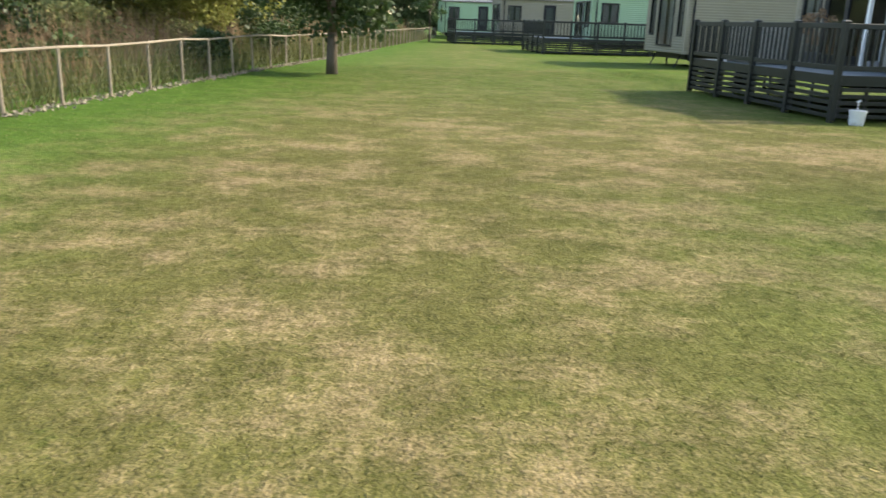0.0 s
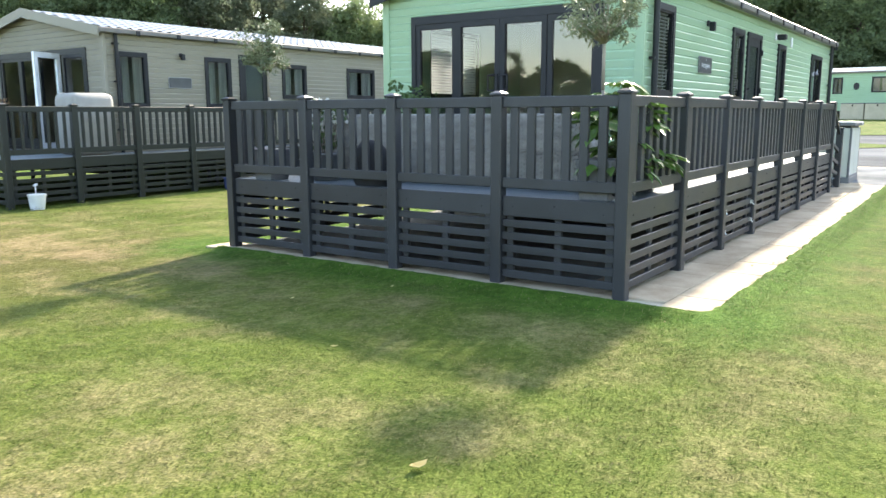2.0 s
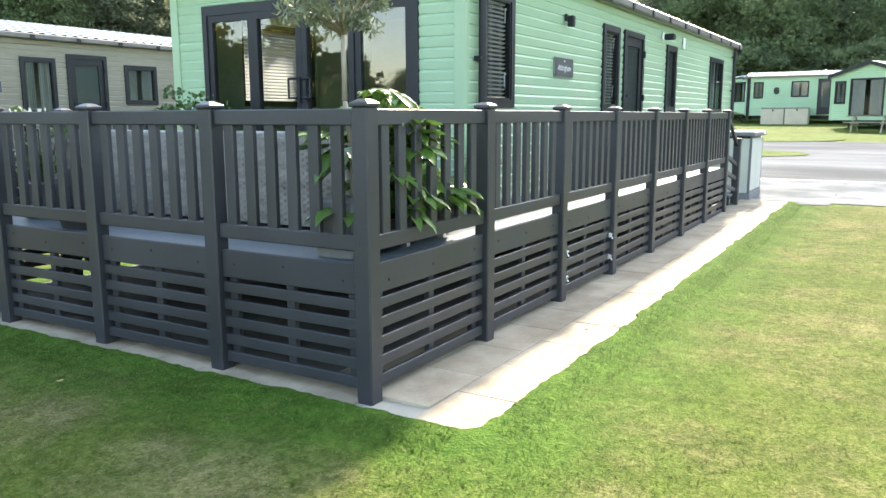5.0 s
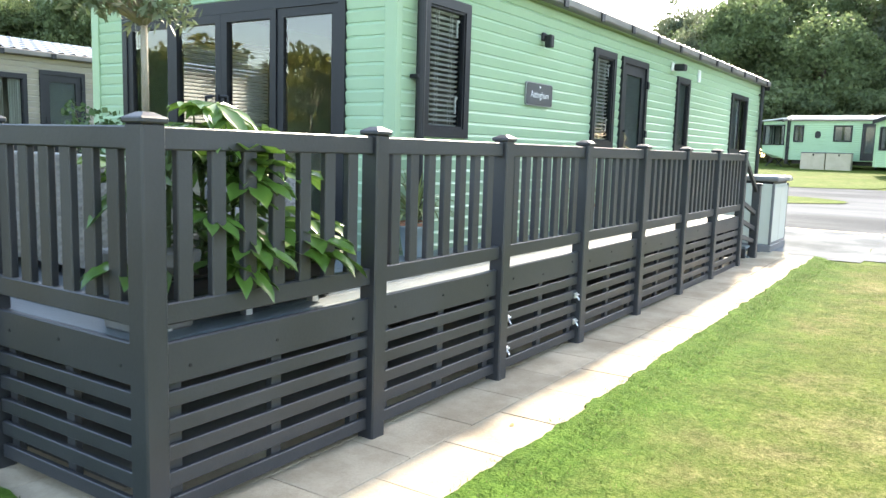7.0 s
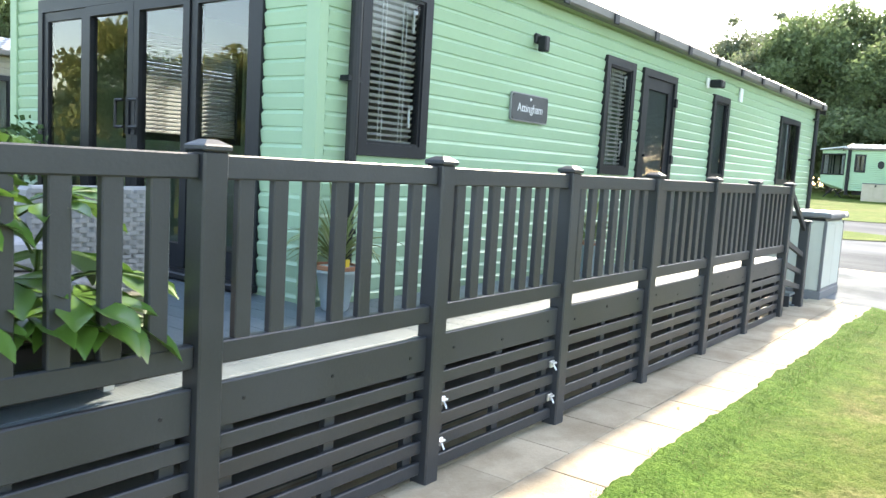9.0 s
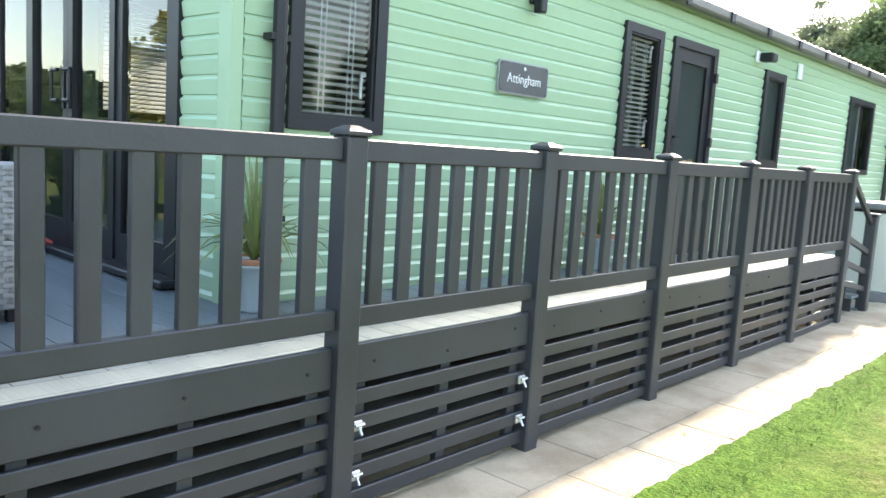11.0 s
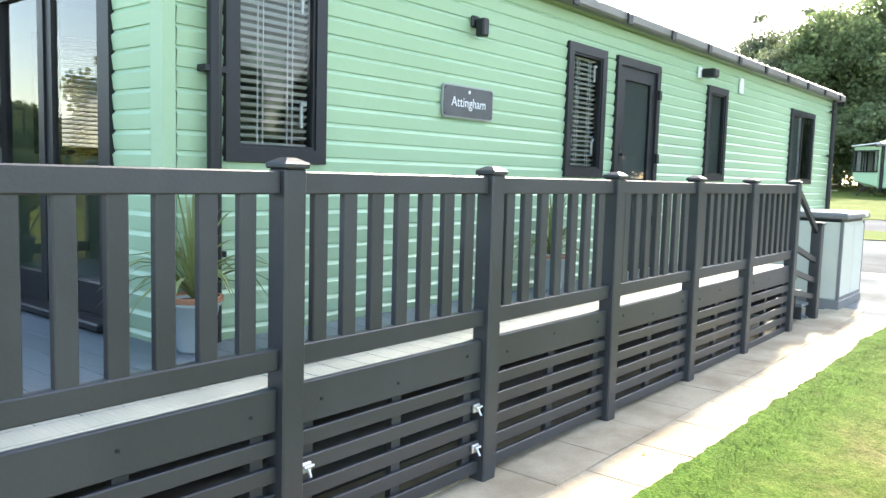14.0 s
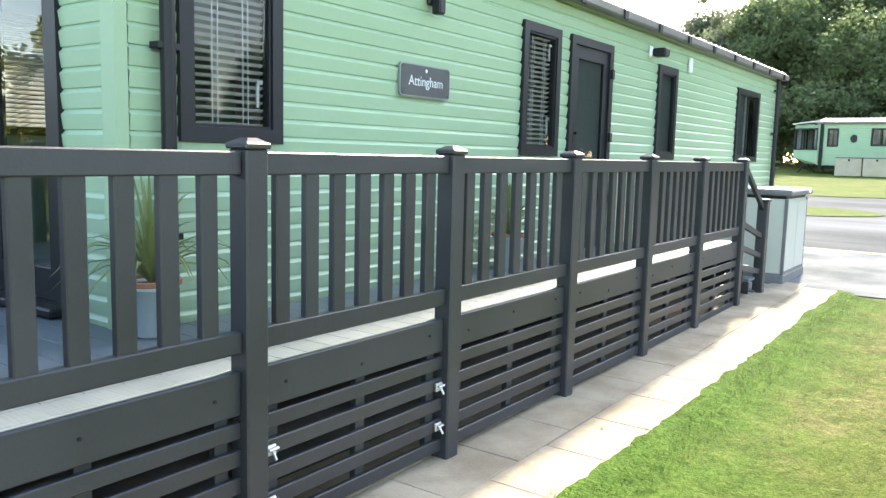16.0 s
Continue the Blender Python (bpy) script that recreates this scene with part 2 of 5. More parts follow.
M_WIRE = surface("galvanised_wire", (0.07, 0.07, 0.065), (0.13, 0.13, 0.12), 0.7, 8, 40, 0.0)
M_BUCKET = surface("grey_white_plastic", (0.55, 0.56, 0.57), (0.66, 0.67, 0.68), 0.5, 5, 40, 0.05)
M_BLUE = surface("dark_blue_plastic", (0.015, 0.03, 0.10), (0.03, 0.05, 0.15), 0.5, 5, 40, 0.05)
M_GREENTOY = surface("bottle_green_plastic", (0.01, 0.06, 0.035), (0.02, 0.10, 0.05), 0.5, 5, 40, 0.05)
M_OBSCURE = surface("obscured_glass", (0.045, 0.055, 0.055), (0.075, 0.088, 0.085), 0.5, 3, 30, 0.05)
M_RED = surface("red_plastic", (0.35, 0.04, 0.03), (0.45, 0.07, 0.05), 0.5, 5, 40, 0.05)
M_YELLOW = surface("yellow_tag", (0.6, 0.40, 0.03), (0.7, 0.5, 0.05), 0.5, 5, 40, 0.05)
M_SIGN = surface("slate_plaque", (0.05, 0.052, 0.055), (0.085, 0.085, 0.09), 0.4, 6, 50, 0.1)
M_SIGNEDGE = surface("silver_plaque_edge", (0.3, 0.3, 0.31), (0.4, 0.4, 0.41), 0.35, 6, 50, 0.0, metal=0.7)
M_FATSIA = leaf_mat("glossy_fatsia_leaf", (0.020, 0.062, 0.012), (0.095, 0.19, 0.034), 0.28, 0.25, 0.6)
M_OLIVE = leaf_mat("grey_green_olive_leaf", (0.075, 0.10, 0.05), (0.21, 0.25, 0.15), 0.5, 0.25)
M_CORDY = leaf_mat("striped_cordyline_leaf", (0.07, 0.13, 0.035), (0.32, 0.34, 0.14), 0.4, 0.2)
M_SHRUB = leaf_mat("mid_green_shrub_leaf", (0.03, 0.07, 0.018), (0.10, 0.16, 0.05), 0.5, 0.3)
M_FLOWER = leaf_mat("white_flower", (0.6, 0.6, 0.55), (0.75, 0.74, 0.68), 0.6, 0.3)
M_LAWNTREE = leaf_mat("deep_green_lawn_tree_leaf", (0.016, 0.034, 0.009), (0.05, 0.085, 0.022), 0.55, 0.25)
M_TREE = leaf_mat("dark_tree_leaf", (0.068, 0.100, 0.042), (0.175, 0.23, 0.105), 0.55, 0.55)
M_TREE2 = leaf_mat("broadleaf_tree_leaf", (0.080, 0.118, 0.047), (0.205, 0.265, 0.12), 0.55, 0.55)
M_CONIFER = leaf_mat("dark_conifer_leaf", (0.085, 0.108, 0.066), (0.20, 0.225, 0.142), 0.6, 0.52)
M_WILLOW = leaf_mat("yellow_green_willow_leaf", (0.17, 0.19, 0.035), (0.33, 0.33, 0.10), 0.6, 0.4)
M_REED = leaf_mat("dry_reed", (0.20, 0.13, 0.075), (0.38, 0.25, 0.155), 0.8, 0.3, 0.2)
M_WEED = leaf_mat("rank_weed", (0.06, 0.08, 0.025), (0.17, 0.17, 0.065), 0.7, 0.3, 0.2)
M_LITTER = leaf_mat("pale_leaf_litter", (0.16, 0.13, 0.09), (0.34, 0.30, 0.24), 0.9, 0.1, 0.1)
M_DRYLEAF = leaf_mat("fallen_leaf", (0.45, 0.38, 0.08), (0.62, 0.52, 0.3), 0.7, 0.2)


# ---- building helpers ----
def box(bm, x0, x1, y0, y1, z0, z1):
    vs = [bm.verts.new((x, y, z)) for x in (x0, x1) for y in (y0, y1) for z in (z0, z1)]
    for f in ((0, 1, 3, 2), (4, 6, 7, 5), (0, 4, 5, 1), (2, 3, 7, 6), (0, 2, 6, 4), (1, 5, 7, 3)):
        bm.faces.new([vs[i] for i in f])


def rounded(bm, w, segments=1):
    """Eases all sharp edges of a small mesh."""
    bmesh.ops.recalc_face_normals(bm, faces=bm.faces)
    bmesh.ops.bevel(bm, geom=list(bm.edges), offset=w, segments=segments, affect="EDGES", profile=0.5)


def rod(bm, p0, p1, r0, r1, n=8):
    p0, p1 = Vector(p0), Vector(p1)
    q = (p1 - p0).to_track_quat("Z", "Y")
    rings = []
    for p, r in ((p0, r0), (p1, r1)):
        rings.append([bm.verts.new(p + q @ Vector((r * math.cos(a * math.tau / n), r * math.sin(a * math.tau / n), 0))) for a in range(n)])
    for i in range(n):
        bm.faces.new((rings[0][i], rings[0][(i + 1) % n], rings[1][(i + 1) % n], rings[1][i]))
    bm.faces.new(rings[0][::-1])
    bm.faces.new(rings[1])


def turned(bm, profile, n=20, cx=0.0, cy=0.0):
    """A surface of revolution from (radius, height) pairs, closed where the radius is small."""
    rings = [[bm.verts.new((cx + r * math.cos(a * math.tau / n), cy + r * math.sin(a * math.tau / n), z)) for a in range(n)] for r, z in profile]
    for a, b in zip(rings, rings[1:]):
        for i in range(n):
            bm.faces.new((a[i], a[(i + 1) % n], b[(i + 1) % n], b[i]))
    bm.faces.new(rings[0][::-1])
    bm.faces.new(rings[-1])


def to_mesh(name, bm, material, smooth=False):
    bmesh.ops.recalc_face_normals(bm, faces=bm.faces)
    me = bpy.data.meshes.new(name)
    bm.to_mesh(me)
    bm.free()
    me.materials.append(material)
    if smooth:
        me.polygons.foreach_set("use_smooth", [True] * len(me.polygons))
    return me


def part(name, bm, material, parent=None, label="", smooth=False):
    ob = new(name, bm if isinstance(bm, bpy.types.Mesh) else to_mesh(name, bm, material, smooth))
    ob.parent = parent
    return tagged(ob, label)


def piece(name, mesh, parent, x=0.0, y=0.0, z=0.0, rz=0.0):
    ob = new(name, mesh)
    ob.parent = parent
    ob.matrix_basis = pose(x, y, z, 0, 0, rz)
    return ob


def thing(name, m, label, category, group="", kind=""):
    ob = new(name)
    ob.empty_display_size = 0.2
    ob.matrix_basis = m
    return tagged(ob, label, category, group, kind)


def block(name, bounds, material, parent, bevel=0.0, label=""):
    bm = bmesh.new()
    box(bm, *bounds)
    if bevel:
        rounded(bm, bevel)
    return part(name, bm, material, parent, label)


def ring(bm, put, u0, u1, z0, z1, wu, wb, wt, d0, d1):
    """A closed frame, one connected mesh; put(u, d, z) gives its place. wu, wb, wt: widths at the sides, bottom and top."""
    o = ((u0, z0), (u1, z0), (u1, z1), (u0, z1))
    n = ((u0 + wu, z0 + wb), (u1 - wu, z0 + wb), (u1 - wu, z1 - wt), (u0 + wu, z1 - wt))
    a, b, c, e = [[bm.verts.new(put(u, d, z)) for u, z in q] for d in (d0, d1) for q in (o, n)]
    for i in range(4):
        j = (i + 1) % 4
        for f in ((a[i], a[j], b[j], b[i]), (c[i], e[i], e[j], c[j]), (a[i], c[i], c[j], a[j]), (b[i], b[j], e[j], e[i])):
            bm.faces.new(f)


def pane(parent, bounds, axis, glass=None):
    """A sheet of glass: the outer face mirrors, the rest is clear."""
    bm = bmesh.new()
    box(bm, *bounds)
    me = to_mesh("pane", bm, glass or M_GLASS)
    me.materials.append(M_CLEAR)
    for p in me.polygons:
        p.material_index = 0 if p.normal.dot(Vector(axis)) > 0.9 else 1
    ob = part("pane", me, M_GLASS, parent)
    ob.visible_shadow = False
    return ob


def raw(name, verts, faces, material, parent=None, label=""):
    me = bpy.data.meshes.new(name)
    me.from_pydata(verts, [], faces)
    me.materials.append(material)
    return part(name, me, material, parent, label)


def leaf_quads(centres, size, rng, narrow=0.45, droop=0.0):
    """Small folded leaves, one quad each, at the given points with random turns."""
    k = len(centres)
    d = rng.normal(size=(k, 3))
    d[:, 2] -= droop
    d /= np.linalg.norm(d, axis=1)[:, None]
    e = np.cross(d, rng.normal(size=(k, 3)))
    e /= np.linalg.norm(e, axis=1)[:, None] + 1e-9
    s = size * rng.uniform(0.6, 1.3, size=(k, 1))
    v = np.empty((k, 4, 3))
    v[:, 0], v[:, 2] = centres - d * s * 0.5, centres + d * s * 0.5
    v[:, 1], v[:, 3] = centres + e * s * narrow, centres - e * s * narrow
    return v.reshape(-1, 3), np.arange(4 * k).reshape(-1, 4)


def leaf_spikes(centres, size, rng, narrow=0.45):
    """Small pointed leaves, one triangle each."""
    v, f = leaf_quads(centres, size, rng, narrow)
    v = v.reshape(-1, 4, 3)
    v[:, (1, 3)] += (v[:, :1] - v[:, 2:3]) * 0.5
    return v[:, 1:].reshape(-1, 3), np.arange(3 * len(v)).reshape(-1, 3)


def clumps(rng, k, n, lo, hi, radius):
    """n points in k round clumps that fill the ellipsoid between lo and hi, thinner towards the middle."""
    lo, hi = np.array(lo), np.array(hi)
    d = rng.normal(size=(k, 3))
    d /= np.linalg.norm(d, axis=1)[:, None]
    c = (lo + hi) / 2 + d * (hi - lo) / 2 * rng.uniform(0.35, 1.0, size=(k, 1)) ** 0.6
    r = radius * rng.uniform(0.55, 1.25, size=k)
    pick = rng.integers(0, k, n)
    e = rng.normal(size=(n, 3))
    e /= np.linalg.norm(e, axis=1)[:, None]
    return c[pick] + e * (r[pick] * rng.uniform(0.15, 1.3, n) ** 0.7)[:, None] * np.array((1, 1, 0.75)), c


def tree(name, m, label, height, crown_r, crown_z, trunk_r, leaves, leaf, material, seed, bark=None, group="", k=40, droop=0.0, spikes=False):
    rng = np.random.default_rng(seed)
    t = thing(name, m, label, "tree", group)
    pts, cs = clumps(rng, k, leaves, (-crown_r, -crown_r, crown_z), (crown_r, crown_r, height), crown_r * 0.3)
    bm = bmesh.new()
    fork = crown_z + (height - crown_z) * 0.25
    rod(bm, (0, 0, -0.1), (0.02, 0.01, fork * 0.5), trunk_r * 1.25, trunk_r * 0.95, 10)
    rod(bm, (0.02, 0.01, fork * 0.5), (0, 0, fork), trunk_r * 0.95, trunk_r * 0.75, 10)
    rod(bm, (0, 0, fork), (0, 0, height * 0.85), trunk_r * 0.75, trunk_r * 0.15, 8)
    for c in cs[:14]:
        a = Vector((0, 0, fork * 0.75 + (height * 0.7 - fork * 0.75) * rng.uniform(0, 0.8)))
        mid = a.lerp(Vector(c), 0.5) + Vector((0, 0, 0.05 * height * 0.5))
        rod(bm, a, mid, trunk_r * 0.4, trunk_r * 0.22, 6)
        rod(bm, mid, Vector(c), trunk_r * 0.22, trunk_r * 0.06, 5)
    part("trunk", bm, bark or M_BARK, t, smooth=True)
    v, f = leaf_spikes(pts, leaf, rng) if spikes else leaf_quads(pts, leaf, rng, droop=droop)
    raw("crown", v.tolist(), f.tolist(), material, t)
    return t


def rise(x):
    """The ground's height: level by the decking, climbing gently beyond the road."""
    return 0.0 if x < 9 else 0.0009 * (x - 9) ** 2 if x < 24 else 0.2025 + 0.031 * (min(x, 75) - 24)


# ---- ground ----
def sheet(name, xs, ys, lift, material, label, category, edge=0.0, kind="structure"):
    """A sheet that follows the ground, with a slightly ragged border."""
    verts, faces = [], []
    for i, x in enumerate(xs):
        for j, y in enumerate(ys):
            rag = edge if i in (0, len(xs) - 1) or j in (0, len(ys) - 1) else 0
            px, py = x + rag * noise.noise((x * 3, y * 3, 1)), y + rag * noise.noise((x * 3, y * 3, 7))
            verts.append((px, py, rise(px) + lift))
    k = len(ys)
    for i in range(len(xs) - 1):
        for j in range(k - 1):
            faces.append((i * k + j, (i + 1) * k + j, (i + 1) * k + j + 1, i * k + j + 1))
    ob = raw(name, verts, faces, material)
    return tagged(ob, label, category, kind=kind)


gx = sorted(set([-2000, -800, -300, -120, -60] + list(range(-40, 100, 2)) + [120, 200, 400, 900, 2000]))
gy = [-2000, -700, -250, -100, -40, -20, 0, 20, 40, 70, 100, 250, 700, 2000]
sheet("ground", gx, gy, 0.0, M_LAWN, "mown lawn with parched tan patches and greener edges", "lawn")


def frange(a, b, step):
    n = max(1, round((b - a) / step))
    return [a + (b - a) * i / n for i in range(n + 1)]


# hard standing beyond the lawn: apron, kerb line, road, islands of grass
sheet("concrete_apron", frange(19.0, 23.2, 0.3), frange(1.0, 12.0, 0.5), 0.014, M_APRON, "pale worn concrete apron beside the road", "apron", 0.12)
sheet("concrete_apron", frange(19.3, 23.2, 0.3), frange(-0.6, 1.0, 0.3), 0.012, M_APRON, "pale worn concrete apron beside the road", "apron", 0.06)
sheet("footpath", frange(18.9, 23.2, 0.3), frange(-0.98, -0.4, 0.2), 0.03, M_SLAB, "short pale concrete footpath between lawns", "path", 0.05)
sheet("road", frange(23.2, 37.0, 0.8), frange(-60, 60, 2.0), 0.010, M_ROAD, "grey worn asphalt site road with pale streaks painted for wet glare", "road", 0.15)
kerb = thing("kerb", pose(23.2, 0, rise(23.2)), "pale concrete kerb edging along the road", "kerb", kind="structure")
kb = bmesh.new()
box(kb, -0.15, 0.15, 0.005, 0.905, -0.1, 0.02)
rounded(kb, 0.012)
kerb_mesh = to_mesh("kerb_stone", kb, M_SLAB)
for i in range(34):
    piece("kerb_stone", kerb_mesh, kerb, 0, -14 + i * 0.91, 0)


def island(cx, cy, rx, ry, label):
    verts, faces = [(cx, cy, rise(cx) + 0.05)], []
    n = 40
    for i in range(n):
        a = i * math.tau / n
        k = 1 + 0.06 * noise.noise((math.cos(a) * 2, math.sin(a) * 2, cx))
        x, y = cx + rx * k * math.copysign(abs(math.cos(a)) ** 0.7, math.cos(a)), cy + ry * k * math.copysign(abs(math.sin(a)) ** 0.7, math.sin(a))
        verts.append((x, y, rise(x) + 0.03))
    for i in range(n):
        faces.append((0, 1 + i, 1 + (i + 1) % n))
    tagged(raw("grass_verge", verts, faces, M_LAWN), label, "verge", kind="structure")


island(30.6, 8.0, 1.6, 5.4, "narrow island of mown grass in the site road")
island(35.6, -7.0, 1.3, 6.0, "mown grass verge along the site road")
island(38.8, 9.0, 2.6, 7.0, "mown grass verge in front of the green vans")


# ---- decking with its railing ----
POST, CAP_Z = 0.107, 1.66


def decking(m, label, mat, runs, fascia_z=(0.615, 0.79), top=1.635, boards=(), deck_z=0.782, bal_w=0.075):
    """runs: (start, end, bays, balusters per bay, first post too)."""
    d = thing("decking", m, label, "decking")
    pb = bmesh.new()
    box(pb, -POST / 2, POST / 2, -POST / 2, POST / 2, -0.1, CAP_Z - 0.015)
    rounded(pb, 0.008)
    post_mesh = to_mesh("post", pb, mat)
    cb = bmesh.new()
    h = POST / 2 + 0.009
    box(cb, -h, h, -h, h, CAP_Z - 0.016, CAP_Z + 0.008)
    rounded(cb, 0.006)
    lo = [cb.verts.new((sx * (h - 0.004), sy * (h - 0.004), CAP_Z + 0.006)) for sx, sy in ((-1, -1), (1, -1), (1, 1), (-1, 1))]
    hi = [cb.verts.new((sx * 0.022, sy * 0.022, CAP_Z + 0.026)) for sx, sy in ((-1, -1), (1, -1), (1, 1), (-1, 1))]
    for i in range(4):
        cb.faces.new((lo[i], lo[(i + 1) % 4], hi[(i + 1) % 4], hi[i]))
    cb.faces.new(hi)
    cap_mesh = to_mesh("cap", cb, mat)
    bb = bmesh.new()
    box(bb, -bal_w / 2, bal_w / 2, -0.019, 0.019, 0.90, 1.58)
    rounded(bb, 0.005)
    bal_mesh = to_mesh("baluster", bb, mat)
    sb = bmesh.new()
    rod(sb, (0, -0.003, 0), (0, 0.004, 0), 0.008, 0.008, 8)
    screw_mesh = to_mesh("screw", sb, M_BLACK)
    for a, b, bays, per, first in runs:
        a, b = Vector((*a, 0)), Vector((*b, 0))
        run = b - a
        way = run.normalized()
        turn = math.degrees(math.atan2(way.y, way.x))
        step = run.length / bays
        for i in range(bays + 1):
            if i or first:
                p = a + way * step * i
                po = piece("post", post_mesh, d, p.x, p.y, 0, turn)
                piece("cap", cap_mesh, po)
        clear = step - POST
        kinds = []
        for z0, z1, t, nm in ((top - 0.09, top, 0.055, "top_rail"), (0.862, 0.95, 0.048, "bottom_rail"), (*fascia_z, 0.03, "fascia_board")):
            rb = bmesh.new()
            box(rb, 0, clear, -t / 2, t / 2, z0, z1)
            rounded(rb, 0.006)
            kinds.append((nm, to_mesh(nm, rb, mat), 0.0))
        for k in range(5):
            rb = bmesh.new()
            z = 0.074 + 0.1118 * k
            box(rb, 0, clear, -0.014, 0.014, z, z + 0.066)
            rounded(rb, 0.004)
            kinds.append(("slat", to_mesh("slat", rb, mat), 0.0))
        ub = bmesh.new()
        box(ub, -0.03, 0.03, 0.016, 0.05, 0.076, 0.612)
        up_mesh = to_mesh("slat_upright", ub, mat)
        for i in range(bays):
            s = a + way * (step * i + POST / 2)
            for nm, me, off in kinds:
                piece(nm, me, d, s.x, s.y, 0, turn + random.uniform(-0.06, 0.06))
            for k in range(per):
                q = s + way * (clear * (k + 0.66) / (per + 0.5))
                piece("baluster", bal_mesh, d, q.x, q.y, 0, turn)
            for k in (0.06, 0.5, 0.94):
                q = s + way * clear * k
                piece("slat_upright", up_mesh, d, q.x, q.y, 0, turn)
            for k in (0.1, 0.48, 0.9):
                q = s + way * clear * k + Vector((way.y, -way.x, 0)) * 0.016
                piece("screw", screw_mesh, d, q.x, q.y, (fascia_z[0] + fascia_z[1]) / 2 + random.uniform(-0.03, 0.03), turn)
    for x0, x1, y0, y1 in boards:
        n = max(1, round((x1 - x0) / 0.15))
        w = (x1 - x0) / n
        db = bmesh.new()
        box(db, 0.0013, w - 0.0013, 0, y1 - y0, deck_z - 0.025, deck_z)
        rounded(db, 0.0015)
        me = to_mesh("deck_board", db, M_DECK)
        for i in range(n):
            piece("deck_board", me, d, x0 + i * w, y0, 0)
        y = y0 + 0.1
        while y < y1 - 0.05:
            block("joist", (x0, x1, y, y + 0.045, deck_z - 0.15, deck_z - 0.027), M_BLACK, d)
            y += 0.4
    return d


LONG = (7.9, 9.285, 10.65, 11.985, 13.355, 14.71, 16.0, 17.38)
home = decking(pose(0, 0, 0), "charcoal composite decking with slatted skirt, balusters and capped posts", M_COMP,
               [((7.9, 7.02), (7.9, 2.4), 4, 6, True), *[((a, 2.4), (b, 2.4), 1, 7, False) for a, b in zip(LONG, LONG[1:])], ((10.6, 7.02), (7.9, 7.02), 2, 6, False)],
               boards=[(7.93, 10.70, 2.60, 7.0), (10.70, 17.4, 2.43, 3.3)])
for i, (y0, y1) in enumerate(((2.43, 2.455), (2.458, 2.597))):
    block("border_board", (7.93, 10.698, y0, y1, 0.757, 0.782), M_DECK, home, 0.0015)
# removable skirt panel: zinc catches
for x, z in ((10.735, 0.435), (10.735, 0.215), (11.885, 0.435), (11.885, 0.22)):
    bm = bmesh.new()
    box(bm, x - 0.028, x + 0.028, 2.368, 2.384, z - 0.022, z + 0.022)
    rounded(bm, 0.004)
    rod(bm, (x - 0.02, 2.362, z + 0.006), (x + 0.03, 2.362, z + 0.006), 0.007, 0.007, 8)
    rod(bm, (x + 0.005, 2.365, z - 0.005), (x + 0.005, 2.345, z - 0.035), 0.006, 0.006, 8)
    part("catch", bm, M_STEEL, home, "zinc-plated steel catch")
# steps down at the far end with a sloping handrail
steps = thing("deck_steps", pose(17.46, 2.4, 0), "charcoal steps with sloping handrail at the decking's end", "steps")
for i in range(4):
    block("tread", (0.02 + 0.27 * i, 0.29 + 0.27 * i, 0.02, 0.88, 0.60 - 0.17 * i, 0.635 - 0.17 * i), M_DECK, steps, 0.006)
    block("riser", (0.02 + 0.27 * i, 0.045 + 0.27 * i, 0.02, 0.88, 0.46 - 0.17 * i, 0.6 - 0.17 * i), M_COMP, steps, 0.004)
for y in (0.0, 0.9):
    block("newel", (0.86, 0.975, y - 0.057, y + 0.057, -0.1, 1.18), M_COMP, steps, 0.008)
    block("newel_cap", (0.845, 0.99, y - 0.072, y + 0.072, 1.181, 1.215), M_COMP, steps, 0.01)
    bm = bmesh.new()
    for z0, z1, t in ((1.60, 1.12, 0.035), (0.98, 0.78, 0.03), (0.72, 0.55, 0.03), (0.5, 0.36, 0.03)):
        vs = [bm.verts.new((x, y + s * 0.02, z + q * t)) for x, z in ((0.0, z0), (0.86, z1)) for s in (-1, 1) for q in (-1, 1)]
        for f in ((0, 1, 3, 2), (4, 6, 7, 5), (0, 4, 5, 1), (2, 3, 7, 6), (0, 2, 6, 4), (1, 5, 7, 3)):
            bm.faces.new([vs[i] for i in f])
    part("handrail", bm, M_COMP, steps)

M_N = pose(8.3, 12.85, 0)
decking(M_N, "black-green composite decking with slatted skirt beside the beige van", M_COMP_N,
        [((0, 6.05), (0, 0), 4, 8, True), ((0, 0), (9.5, 0), 8, 7, False), ((2.5, 6.05), (0, 6.05), 2, 7, False)],
        boards=[(0.03, 2.55, 0.03, 6.0), (2.55, 9.5, 0.03, 0.9)], bal_w=0.05)
decking(pose(9.5, 40.6, 0), "black composite decking with balusters beside a green van", M_COMP_N,
        [((0, 5.2), (0, 0), 4, 7, True), ((0, 0), (8.4, 0), 6, 7, False)], boards=[(0.03, 2.6, 0.03, 5.2), (2.6, 8.4, 0.03, 0.9)], bal_w=0.05)
decking(pose(6.6, 54.6, 0), "black composite decking with balusters beside a far van", M_COMP_N,
        [((0, 5.0), (0, 0), 4, 6, True), ((0, 0), (6.5, 0), 5, 7, False)], boards=[(0.03, 3.0, 0.03, 5.0)], bal_w=0.05)


# ---- vans ----
PITCH = 0.0984


